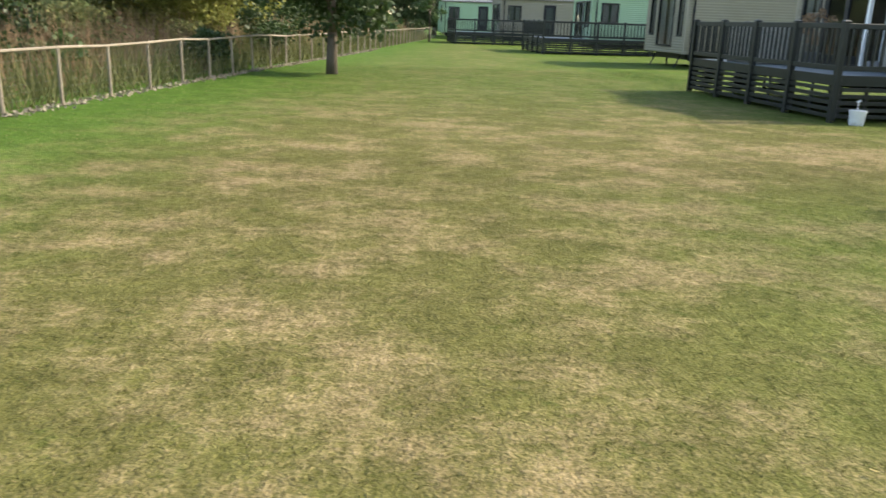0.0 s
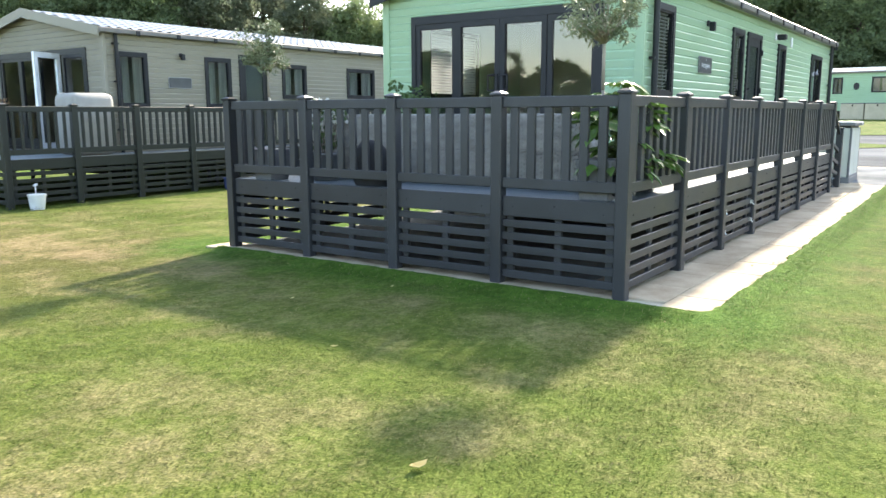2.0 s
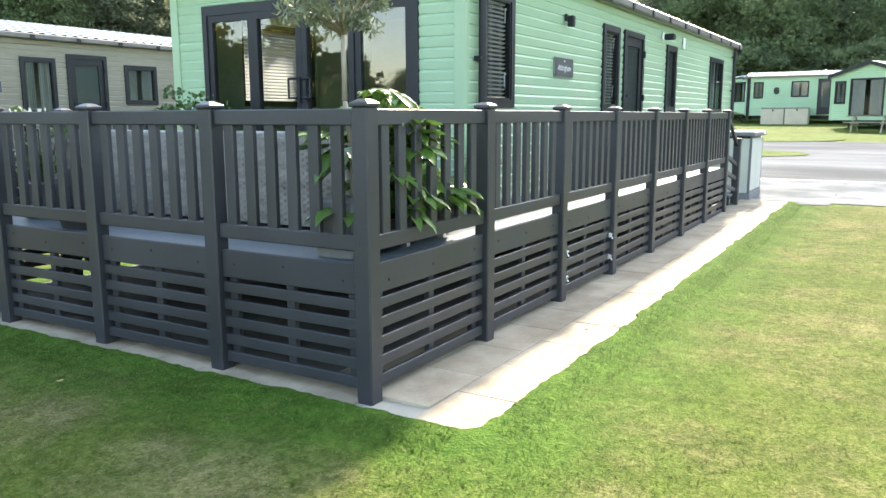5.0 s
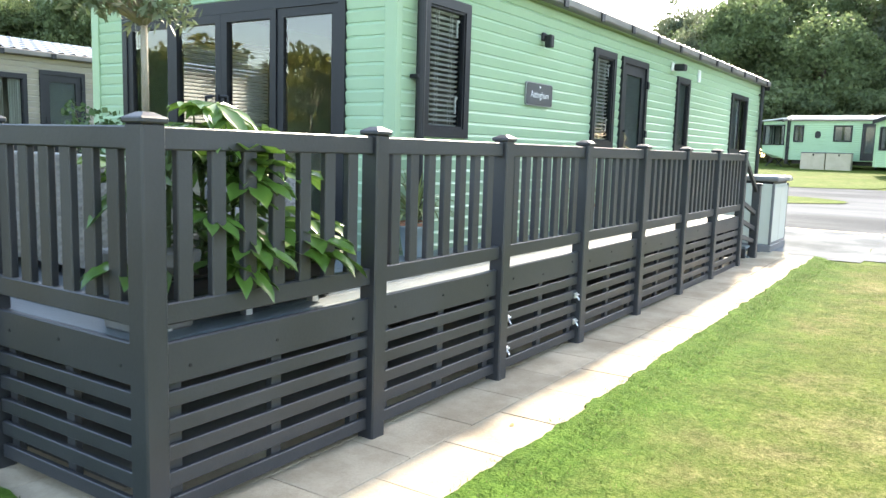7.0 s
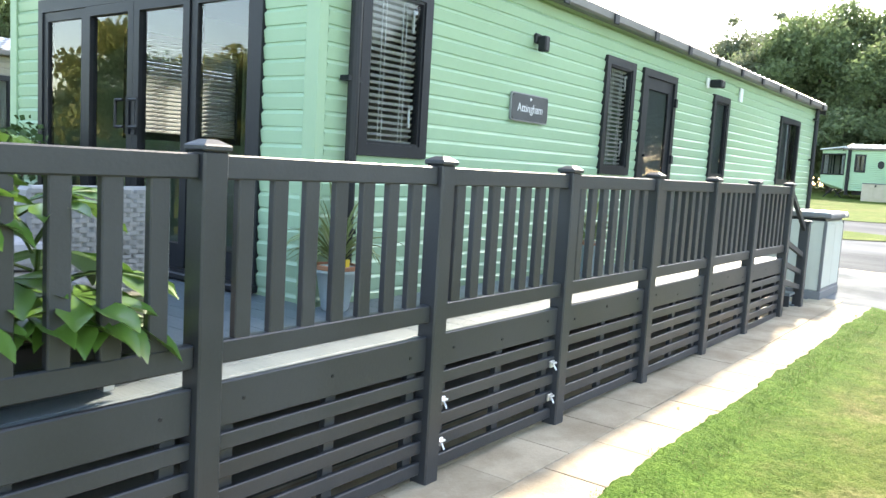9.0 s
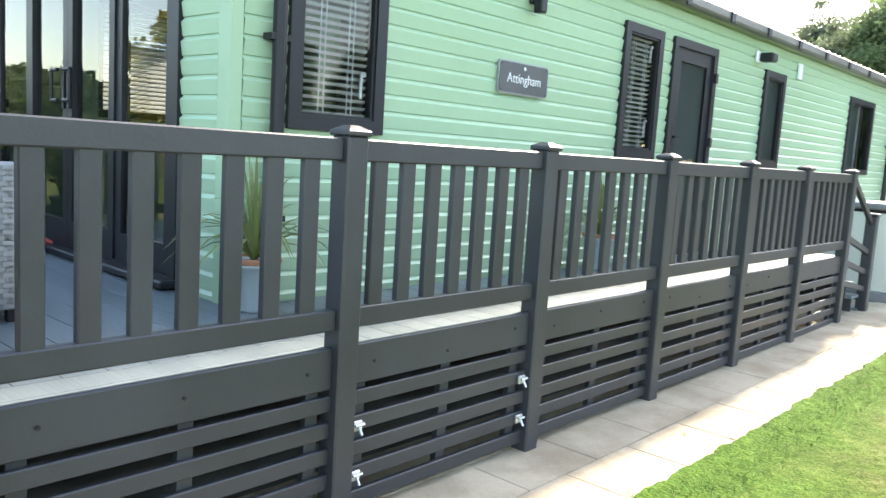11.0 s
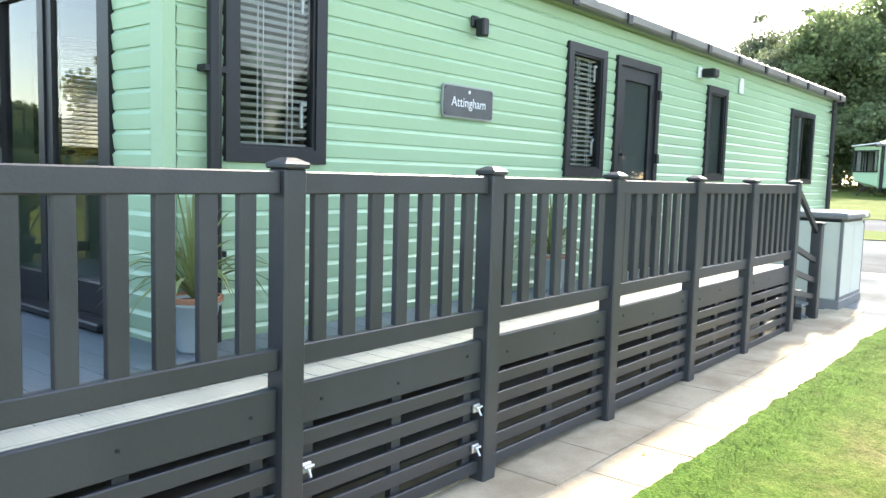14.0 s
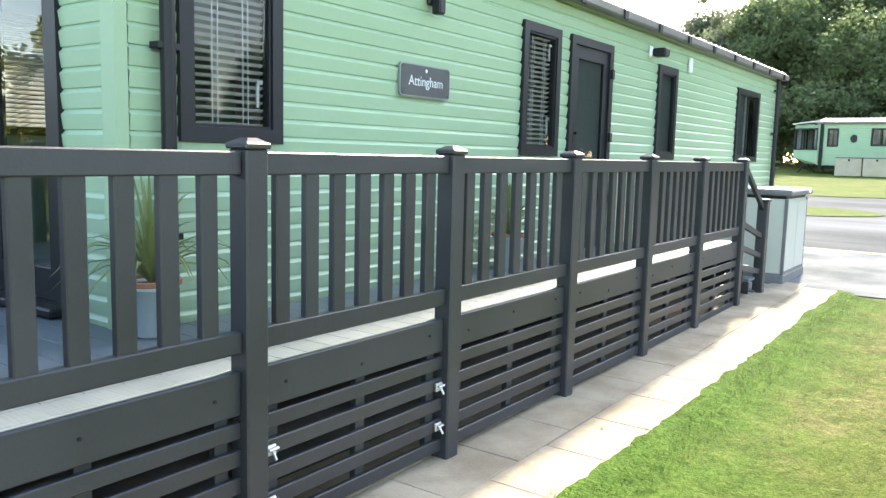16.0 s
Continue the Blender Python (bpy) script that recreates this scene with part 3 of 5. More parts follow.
def rounded_plate(x0, x1, z0, z1, r, y0, y1):
    """An upright plate with rounded corners, between the depths y0 and y1."""
    bm = bmesh.new()
    ring = []
    for cx, cz, a0 in ((x1 - r, z1 - r, 0), (x0 + r, z1 - r, 90), (x0 + r, z0 + r, 180), (x1 - r, z0 + r, 270)):
        for k in range(5):
            a = radians(a0 + 22.5 * k)
            ring.append((cx + r * math.cos(a), cz + r * math.sin(a)))
    f, b = [[bm.verts.new((x, y, z)) for x, z in ring] for y in (y0, y1)]
    bm.faces.new(f)
    bm.faces.new(b[::-1])
    for i in range(len(ring)):
        j = (i + 1) % len(ring)
        bm.faces.new((f[i], b[i], b[j], f[j]))
    return bm


def van(m, label, clad, trim, length, width, front, side, z0=0.55, eave=3.05, ridge=0.48, detail=True, group="", sign=True, category="static caravan", rear=(), back=(), legs=False, roof=None, shift=0.0):
    """A static caravan: front end at x = 0 facing -x, its long wall at y = 0 facing -y.
    front and side: openings (kind, u0, u1, z0, z1)."""
    v = thing("static_caravan", m, label, category, group)

    def at(face, u, d, z):
        return {"A": (u, -d, z), "F": (-d, u, z), "B": (u, width + d, z), "R": (length + d, u, z)}[face]

    def wbox(bm, face, u0, u1, d0, d1, a, b):
        p, q = at(face, u0, d0, a), at(face, u1, d1, b)
        box(bm, *(c for i in range(3) for c in sorted((p[i], q[i]))))

    def wpane(parent, face, u0, u1, a, b):
        p, q = at(face, u0, 0.006, a), at(face, u1, 0.014, b)
        pane(parent, [c for i in range(3) for c in sorted((p[i], q[i]))], {"A": (0, -1, 0), "F": (-1, 0, 0), "B": (0, 1, 0), "R": (1, 0, 0)}[face])

    for face, span, holes in (("A", length, side), ("F", width, front), ("B", length, back), ("R", width, rear)):
        us = sorted({0.0, span, *(h[1] for h in holes), *(h[2] for h in holes)})
        bm = bmesh.new()
        for u0, u1 in zip(us, us[1:]):
            mine = [h for h in holes if h[1] < (u0 + u1) / 2 < h[2]]
            z = z0
            for h in sorted(mine, key=lambda h: h[3]) + [None]:
                hi = h[3] if h else eave
                if hi > z + 0.001:
                    wbox(bm, face, u0, u1, -0.09, 0.0, z, hi)
                if h:
                    z = h[4]
        if face in "FR":
            vs = [bm.verts.new(at(face, u, d, z)) for d in (-0.09, 0.0) for u, z in ((0, eave), (width, eave), (width / 2, eave + ridge))]
            for f in ((0, 1, 2), (3, 5, 4), (0, 3, 4, 1), (1, 4, 5, 2), (2, 5, 3, 0)):
                bm.faces.new([vs[i] for i in f])
        wall = part("wall", bm, clad, v)
        rows = int((eave + (ridge if face in "FR" else 0) - z0) / PITCH) + 1
        joined = None if detail else bmesh.new()
        for i in range(rows):
            a, b = z0 + i * PITCH, z0 + (i + 1) * PITCH
            if face == "A":
                b = min(b, eave)
            if b <= a + 0.02:
                continue
            lo, hi = 0.05, span - 0.05
            if b > eave and face in "FR":
                k = (b - eave) / ridge * width / 2
                lo, hi = max(lo, k), min(hi, span - k)
                if hi - lo < 0.1:
                    continue
            cuts = sorted({lo, hi, *(min(max(u, lo), hi) for h in holes for u in (h[1], h[2]) if h[3] < b and h[4] > a)})
            for u0, u1 in zip(cuts, cuts[1:]):
                mine = [h for h in holes if h[1] < (u0 + u1) / 2 < h[2] and h[3] < b and h[4] > a]
                spans = [(a, b)]
                for h in mine:
                    spans = [s for p, q in spans for s in ((p, min(q, h[3])), (max(p, h[4]), q)) if s[1] - s[0] > 0.004]
                for p, q in spans:
                    bm = joined or bmesh.new()
                    prof = [(p, 0.0), (min(p + 0.003, q), 0.010), (max(q - 0.025, p + 0.004), 0.020), (max(q - 0.008, p + 0.005), 0.004), (q, 0.001)]
                    prof = [c for j, c in enumerate(prof) if j == 0 or c[0] >= prof[j - 1][0] - 1e-6 and c[0] <= q + 1e-6]
                    r0, r1 = [[bm.verts.new(at(face, u, d, z)) for z, d in prof] for u in (u0, u1)]
                    for j in range(len(prof) - 1):
                        bm.faces.new((r0[j], r1[j], r1[j + 1], r0[j + 1]))
                    bm.faces.new(r0)
                    bm.faces.new(r1[::-1])
                    if detail:
                        part("cladding_board", bm, clad, wall)
        if joined:
            tagged(part("cladding", joined, clad, wall), kind="stuff")
    # corner trims
    for x, y in ((0, 0), (0, width), (length, 0), (length, width)):
        sx, sy = (-1 if x == 0 else 1), (-1 if y == 0 else 1)
        bm = bmesh.new()
        for b in ((x - sx * 0.035, x + sx * 0.03, y, y + sy * 0.03), (x, x + sx * 0.03, y - sy * 0.08, y)):
            box(bm, *sorted(b[:2]), *sorted(b[2:]), z0, eave)
        part("corner_trim", bm, trim, v)
    # floor, ceiling and chassis
    block("floor_panel", (0.09, length - 0.09, 0.09, width - 0.09, z0, z0 + 0.1), M_INSIDE, v)
    block("chassis", (0.3, length - 0.3, 0.5, width - 0.5, z0 - 0.22, z0 - 0.002), M_BLACK, v)
    block("inner_wall", (3.6, 3.66, 0.1, width - 0.1, z0 + 0.1, eave - 0.05), M_INSIDE, v)
    bm = bmesh.new()
    box(bm, 0.09, length - 0.09, 0.09, width - 0.09, eave - 0.06, eave - 0.01)
    part("ceiling_panel", bm, M_INSIDE, v)
    k = 0.8
    while k < length:
        for y in (0.55, width - 0.55):
            bm = bmesh.new()
            rod(bm, (k, y, -0.4), (k, y, z0 - 0.2), 0.045, 0.045, 8)
            part("jack_leg", bm, M_BLACK, v)
        k += 1.9
    if legs:
        for y in (0.7, width - 0.9):
            bm = bmesh.new()
            rod(bm, (-0.15, y - 0.2, -0.05), (0.25, y + 0.1, z0), 0.03, 0.03, 6)
            part("corner_steady", bm, M_BLACK, v)
    # roof: corrugated tile sheets in shallow courses
    over, fo = 0.14, 0.16
    for s in (0, 1):
        verts, faces = [], []
        wave = 0.22
        nx = int((length + 2 * fo) / (wave / 4))
        courses = 6
        ks = []
        for c in range(courses):
            ks += [(c / courses, 0.028), ((c + 1) / courses - 0.004, 0.0)]
        for t, lift in ks:
            for i in range(nx + 1):
                x = -fo + (length + 2 * fo) * i / nx
                half = width / 2 + over
                y = t * half - over
                z = eave - ridge * over / (width / 2) + t * ridge * half / (width / 2) + 0.05 + lift + 0.016 * math.sin(x / wave * math.tau)
                verts.append((x, y if s == 0 else width - y, z))
        k = nx + 1
        for r in range(len(ks) - 1):
            for i in range(nx):
                faces.append((r * k + i, r * k + i + 1, (r + 1) * k + i + 1, (r + 1) * k + i))
        raw("roof", verts, faces, roof or M_ROOF, v)
    bm = bmesh.new()
    for sgn, y0 in ((1, -over), (-1, width + over)):
        e0 = eave - ridge * over / (width / 2)
        vs = [bm.verts.new((x, y, z)) for x in (-fo, length + fo) for y, z in ((y0, e0), (y0, e0 + 0.03), (width / 2, eave + ridge + 0.03), (width / 2, eave + ridge))]
        for f in ((0, 1, 2, 3), (4, 7, 6, 5), (0, 4, 5, 1), (1, 5, 6, 2), (0, 3, 7, 4)):
            bm.faces.new([vs[i] for i in f])
    part("roof_deck", bm, M_GUTTER, v)
    for x in (-fo - 0.02, length + fo):
        bm = bmesh.new()
        e0 = eave - ridge * over / (width / 2)
        for ya, za, yb, zb in ((-over, e0, width / 2, eave + ridge), (width + over, e0, width / 2, eave + ridge)):
            vs = [bm.verts.new((px, y, z + q)) for px in (x, x + 0.02) for y, z in ((ya, za), (yb, zb)) for q in (-0.10, 0.08)]
            for f in ((0, 1, 3, 2), (4, 6, 7, 5), (0, 4, 5, 1), (2, 3, 7, 6), (0, 2, 6, 4), (1, 5, 7, 3)):
                bm.faces.new([vs[i] for i in f])
        part("barge_board", bm, M_BLACK if clad is M_GREEN else trim, v)
    for y, s in ((0, -1), (width, 1)):
        gy0 = y + s * 0.05
        gut = block("gutter", (-fo, length + fo, *sorted((gy0, gy0 + s * 0.11)), eave - 0.055, eave + 0.04), M_GUTTER, v, 0.015)
        if detail:
            x = 0.6
            while x < length:
                block("gutter_bracket", (x, x + 0.09, *sorted((gy0 + s * 0.112, gy0 + s * 0.13)), eave - 0.075, eave + 0.02), M_BLACK, gut, 0.006)
                x += 0.92
    for x in (0.215, length - 0.15):
        bm = bmesh.new()
        rod(bm, (x, -0.075, 0.3), (x, -0.075, eave - 0.05), 0.036, 0.036, 12)
        for z in (1.2, 2.1, 2.8):
            box(bm, x - 0.06, x + 0.06, -0.09, -0.02, z, z + 0.03)
        part("downpipe", bm, M_BLACK, v, "black rainwater pipe")
    # windows and doors
    for face, holes in (("A", side), ("F", front), ("B", back), ("R", rear)):
        for kind, u0, u1, a, b in holes:
            if kind == "glazing":
                continue
            nm = "door" if kind == "door" else "window"
            fb = bmesh.new()
            w = 0.055
            ring(fb, lambda u, d, z: at(face, u, d, z), u0 - 0.02, u1 + 0.02, a - 0.02, b + 0.02, w + 0.02, w + 0.02, w + 0.02, -0.06, 0.042)
            win = part(nm, fb, M_BLACK, v, "black framed window" if nm == "window" else "dark half-glazed door")
            i0, i1, j0, j1 = u0 + w, u1 - w, a + w, b - w
            if kind == "door":
                lb = bmesh.new()
                for q in ((i0, i1, j0, j0 + 0.32), (i0, i0 + 0.11, j0 + 0.32, j1), (i1 - 0.11, i1, j0 + 0.32, j1), (i0 + 0.11, i1 - 0.11, j1 - 0.12, j1)):
                    wbox(lb, face, q[0], q[1], -0.03, 0.02, q[2], q[3])
                part("door_leaf", lb, M_BLACK, win)
                wpane(win, face, i0 + 0.11, i1 - 0.11, j0 + 0.32, j1 - 0.12)
                ob_ = bmesh.new()
                wbox(ob_, face, i0 + 0.105, i1 - 0.105, -0.02, -0.005, j0 + 0.315, j1 - 0.115)
                part("obscure_panel", ob_, M_OBSCURE, win, "dark obscured glass")
                hb = bmesh.new()
                wbox(hb, face, i0 + 0.03, i0 + 0.07, 0.02, 0.03, j0 + 0.92, j0 + 1.1)
                wbox(hb, face, i0 + 0.04, i0 + 0.16, 0.045, 0.06, j0 + 1.0, j0 + 1.02)
                wbox(hb, face, i0 + 0.04, i0 + 0.06, 0.03, 0.05, j0 + 1.0, j0 + 1.02)
                part("door_handle", hb, M_BLACK, win)
                for z in (j0 + 0.35, j0 + 0.95, j1 - 0.25):
                    hb = bmesh.new()
                    wbox(hb, face, i1 + 0.0, i1 + 0.05, 0.045, 0.07, z, z + 0.09)
                    part("hinge", hb, M_BLACK, win)
                continue
            sash = i0 + (i1 - i0) * (0.5 if kind == "wide" else 1.0)
            if detail:
                sb = bmesh.new()
                ring(sb, lambda u, d, z: at(face, u, d, z), i0 + 0.001, sash - 0.001, j0 + 0.001, j1 - 0.001, 0.016, 0.016, 0.016, -0.02, 0.03)
                part("sash", sb, M_BLACK, win)
            wpane(win, face, i0, i1, j0, j1)
            if kind == "wide":
                wb = bmesh.new()
                wbox(wb, face, sash - 0.03, sash + 0.03, -0.018, 0.004, j0, j1)
                part("centre_bar", wb, M_WHITE, win, "white centre bar")
                ob_ = bmesh.new()
                wbox(ob_, face, i0, sash - 0.035, -0.04, -0.02, j0, j1)
                part("obscure_panel", ob_, M_OBSCURE, win, "dark obscured glass")
            elif kind == "blind":
                bl = bmesh.new()
                z, drop = j1 - 0.02, (0.032 if face == "B" else 0.014)
                lo_u, hi_u = i0 + 0.01, i1 - 0.01
                while z > j0 + 0.02:
                    for du, dz in ((0, 0),):
                        p = [at(face, lo_u, -0.02, z), at(face, hi_u, -0.02, z), at(face, hi_u, -0.04, z - drop), at(face, lo_u, -0.04, z - drop)]
                        q = [(c[0], c[1], c[2] - 0.0015) for c in p]
                        vs = [bl.verts.new(c) for c in p + q]
                        for f in ((0, 1, 2, 3), (7, 6, 5, 4), (0, 4, 5, 1), (1, 5, 6, 2), (2, 6, 7, 3), (3, 7, 4, 0)):
                            bl.faces.new([vs[i] for i in f])
                    z -= 0.04
                part("blind", bl, M_BLIND, win, "pale slatted blind, lowered")
                if detail:
                    cord = bmesh.new()
                    for q in (0.30, 0.37, 0.70, 0.77):
                        u = lo_u + (hi_u - lo_u) * q
                        wbox(cord, face, u - 0.0025, u + 0.0025, -0.019, -0.015, j0 + 0.02, j1 - 0.02)
                    part("ladder_cord", cord, M_BLIND, win)
                if detail:
                    for z in (j0 + 0.12, j1 - 0.2):
                        hb = bmesh.new()
                        wbox(hb, face, i1 - 0.075, i1 - 0.06, -0.012, 0.0, z, z + 0.13)
                        wbox(hb, face, i1 - 0.075, i1 - 0.035, -0.012, 0.0, z + 0.12, z + 0.14)
                        part("stay", hb, M_WHITE, win, "white window stay")
            elif kind == "plain":
                ob_ = bmesh.new()
                wbox(ob_, face, i0, i1, -0.03, -0.012, j0, j1)
                part("obscure_panel", ob_, M_OBSCURE, win, "dark obscured glass")
            else:
                cb = bmesh.new()
                n = 18
                wid = (i1 - i0) * 0.42
                for k in range(2):
                    base = i0 if k == 0 else i1 - wid
                    prev = None
                    for i in range(n + 1):
                        u = base + wid * i / n
                        dd = -0.05 + 0.018 * math.sin(i * 1.9 + k)
                        pair = (cb.verts.new(at(face, u, dd, j0 - 0.03)), cb.verts.new(at(face, u, dd, j1 + 0.03)))
                        if prev:
                            cb.faces.new((prev[0], pair[0], pair[1], prev[1]))
                        prev = pair
                bmesh.ops.solidify(cb, geom=cb.faces, thickness=0.004)
                part("curtain", cb, M_CURTAIN, win, "cream gathered curtain")
    if sign:
        sg = part("plaque", rounded_plate(1.98 + shift, 2.54 + shift, 2.02, 2.24, 0.03, -0.036, -0.02), M_SIGNEDGE, v, "dark slate name plaque with silver edge")
        part("plaque_face", rounded_plate(1.99 + shift, 2.53 + shift, 2.03, 2.23, 0.024, -0.039, -0.0355), M_SIGN, sg)
        for x, z in ((2.005 + shift, 2.045), (2.515 + shift, 2.045), (2.005 + shift, 2.215), (2.515 + shift, 2.215)):
            part("plaque_screw", rounded_plate(x - 0.005, x + 0.005, z - 0.005, z + 0.005, 0.004, -0.041, -0.0388), M_BLACK, sg)
        lamp = bmesh.new()
        box(lamp, 2.265 + shift, 2.345 + shift, -0.05, -0.02, 2.64, 2.72)
        box(lamp, 2.285 + shift, 2.355 + shift, -0.125, -0.05, 2.58, 2.70)
        rounded(lamp, 0.01)
        part("wall_light", lamp, M_BLACK, v, "black wall downlight")
    return v


GREEN_SIDE = [("blind", 0.325, 0.945, 1.695, 2.735), ("blind", 3.58, 4.18, 1.67, 2.72), ("door", 4.42, 5.28, 0.80, 2.72), ("plain", 6.56, 7.12, 1.67, 2.68), ("wide", 9.66, 10.80, 1.67, 2.68)]
green = van(pose(10.715, 3.37, 0), "sage green clad static caravan with dark frames and french doors", M_GREEN, M_GREENTRIM, 11.9, 3.68,
            [("glazing", 0.46, 3.22, 0.80, 2.76)], GREEN_SIDE, back=[("blind", 0.93, 2.32, 1.72, 2.74)], z0=0.536)
# lettering on its plaque
txt = bpy.data.curves.new("lettering", "FONT")
txt.body, txt.size, txt.align_x, txt.align_y, txt.extrude = "Attingham", 0.092, "CENTER", "CENTER", 0.001
lt = new("lettering", txt)
lt.parent = [o for o in green.children if o.name.startswith("plaque")][0]
lt.matrix_basis = pose(2.26, -0.0405, 2.125, 90, 0, 0)
txt.materials.append(M_WHITE)
bm = bmesh.new()
turned(bm, [(0.012, -0.002), (0.012, 0.002)], 10)
for w in bm.verts:
    w.co = Vector((2.26 + w.co.x, -0.0405 + w.co.z, 2.2 + w.co.y))
part("emblem", bm, M_WHITE, lt.parent)
# floodlight with sensor and a vent by the door
bm = bmesh.new()
box(bm, 6.22, 6.30, -0.05, -0.02, 2.74, 2.86)
rounded(bm, 0.012)
part("lamp_bracket", bm, M_WHITE, green, "white lamp base")
bm = bmesh.new()
box(bm, 6.26, 6.40, -0.20, -0.05, 2.75, 2.84)
rounded(bm, 0.015)
part("floodlight", bm, M_BLACK, green, "black wall floodlight")
block("vent", (7.50, 7.60, -0.05, -0.02, 2.70, 2.88), M_WHITE, green, 0.008, "small white wall vent")


def french_doors(v, u0, u1, z0, z1, open_leaf=False):
    """Glazed front end: two doors between two fixed lights."""
    g = bmesh.new()
    e = 0.07
    ring(g, lambda u, d, z: (-d, u, z), u0, u1, z0, z1, e, 0.05, 0.10, -0.06, 0.034)
    d = part("french_door_frame", g, M_BLACK, v, "black framed french doors with side lights")
    w = (u1 - u0 - 2 * e) / 4
    for i in range(4):
        a, b = u0 + e + i * w, u0 + e + (i + 1) * w
        f = 0.07
        fb = bmesh.new()
        out = 0.012 if i in (1, 2) else 0.0
        ring(fb, lambda u, d, z: (-d, u, z), a + 0.002, b - 0.002, z0 + 0.052, z1 - 0.102, f, 0.16, f, -0.03, 0.022 + out)
        if open_leaf and i == 1:
            fb.free()
            continue
        leaf = part("door_leaf" if i in (1, 2) else "side_light", fb, M_BLACK, d)
        pane(leaf, (-0.004, 0.004, a + f, b - f, z0 + 0.21, z1 - 0.10 - f), (-1, 0, 0), M_GLASS_FRONT)
        if i in (1, 2) and not open_leaf:
            hb = bmesh.new()
            u = b - 0.04 if i == 1 else a + 0.04
            s = -1 if i == 1 else 1
            zc = z0 + 1.06
            box(hb, -0.05, -0.034, u - 0.02, u + 0.02, zc - 0.13, zc + 0.13)
            for p, q in (((u, zc + 0.11), (u + s * 0.10, zc + 0.11)), ((u + s * 0.10, zc + 0.11), (u + s * 0.10, zc - 0.08)), ((u + s * 0.10, zc - 0.08), (u, zc - 0.08))):
                rod(hb, (-0.08, *p), (-0.08, *q), 0.011, 0.011, 8)
            part("pull_handle", hb, M_BLACK, leaf)
    return d


french_doors(green, 0.46, 3.22, 0.80, 2.76)
block("door_sill", (-0.12, -0.01, 0.44, 3.24, 0.79, 0.835), M_BLACK, green, 0.01)

BEIGE_SIDE = [("curtain", 0.25, 0.88, 1.65, 2.66), ("curtain", 2.3, 2.95, 1.65, 2.66), ("door", 3.22, 4.05, 0.80, 2.76), ("curtain", 4.5, 5.25, 1.87, 2.62), ("curtain", 6.75, 7.8, 1.9, 2.62)]
beige = van(pose(10.73, 13.8, 0), "stone beige clad static caravan with an open white door", M_BEIGE, M_BEIGE, 11.9, 5.0,
            [("glazing", 0.55, 3.85, 0.80, 2.76), ("curtain", 4.0, 4.75, 1.65, 2.66)], BEIGE_SIDE, shift=-0.62)
french_doors(beige, 0.55, 3.85, 0.80, 2.76, open_leaf=True)
leafb = bmesh.new()
for q in ((0, 0.75, 0.0, 0.12), (0, 0.75, 1.72, 1.82), (0, 0.10, 0.12, 1.72), (0.65, 0.75, 0.12, 1.72)):
    box(leafb, -q[1], -q[0], -0.025, 0.025, q[2], q[3])
leafd = part("open_door_leaf", leafb, M_WHITE, beige, "white framed door leaf standing open")
leafd.matrix_basis = pose(-0.07, 1.42, 0.85, 0, 0, 25)
pane(leafd, (-0.65, -0.10, -0.004, 0.004, 0.12, 1.72), (0, -1, 0))

van(pose(12.3, 29.3, 0), "grey-beige static caravan with bay front windows", M_BEIGE, M_BEIGE, 11.5, 4.2,
           [("curtain", 0.35, 0.8, 1.2, 2.7), ("curtain", 1.3, 2.9, 0.8, 2.75), ("curtain", 3.3, 3.8, 1.2, 2.7)], [("curtain", 7.5, 8.3, 1.6, 2.6)], detail=False, group="far vans", sign=False, legs=True, eave=2.95)
van(pose(12.2, 41.6, 0), "pale green static caravan behind black decking", M_GREEN, M_GREENTRIM, 11.0, 3.7,
           [("curtain", 0.4, 1.2, 1.4, 2.7), ("curtain", 1.5, 3.2, 0.8, 2.7)], [("curtain", 0.5, 1.4, 1.6, 2.6), ("door", 3.0, 3.8, 0.8, 2.7), ("curtain", 5.0, 6.0, 1.6, 2.6)], detail=False, group="far vans", sign=False)
van(pose(9.8, 55.6, 0), "grey-beige far static caravan behind decking", M_BEIGE, M_BEIGE, 11.0, 3.7,
           [("curtain", 0.4, 1.2, 1.4, 2.7), ("curtain", 1.5, 3.2, 0.8, 2.7)], [("curtain", 0.5, 1.4, 1.6, 2.6), ("door", 3.0, 3.8, 0.8, 2.7)], detail=False, group="far vans", sign=False)
van(pose(7.0, 68.0, 0), "pale green far static caravan by the hedge", M_GREEN, M_GREENTRIM, 11.0, 3.7,
           [("curtain", 0.4, 1.2, 1.4, 2.7)], [("curtain", 0.5, 1.4, 1.6, 2.6), ("door", 3.0, 3.8, 0.8, 2.7)], detail=False, group="far vans", sign=False)
# vans across the road
van(pose(46.4, 0.15, rise(46.4) - 0.1, 0, 0, -25), "green gable-fronted static caravan across the road", M_GREEN, M_GREENTRIM, 10.5, 3.7,
    [("curtain", 0.3, 0.8, 1.35, 2.4), ("curtain", 1.15, 2.75, 0.75, 2.5), ("curtain", 3.0, 3.5, 1.35, 2.4)],
    [("curtain", 0.25, 0.65, 1.4, 2.4), ("curtain", 2.6, 3.4, 1.45, 2.4), ("door", 3.8, 4.5, 0.62, 2.45), ("curtain", 6.2, 6.8, 1.45, 2.4), ("curtain", 7.4, 8.0, 1.45, 2.4)], detail=False, group="vans across the road", sign=False, ridge=0.58, eave=2.68, roof=M_ROOF_GLARE)
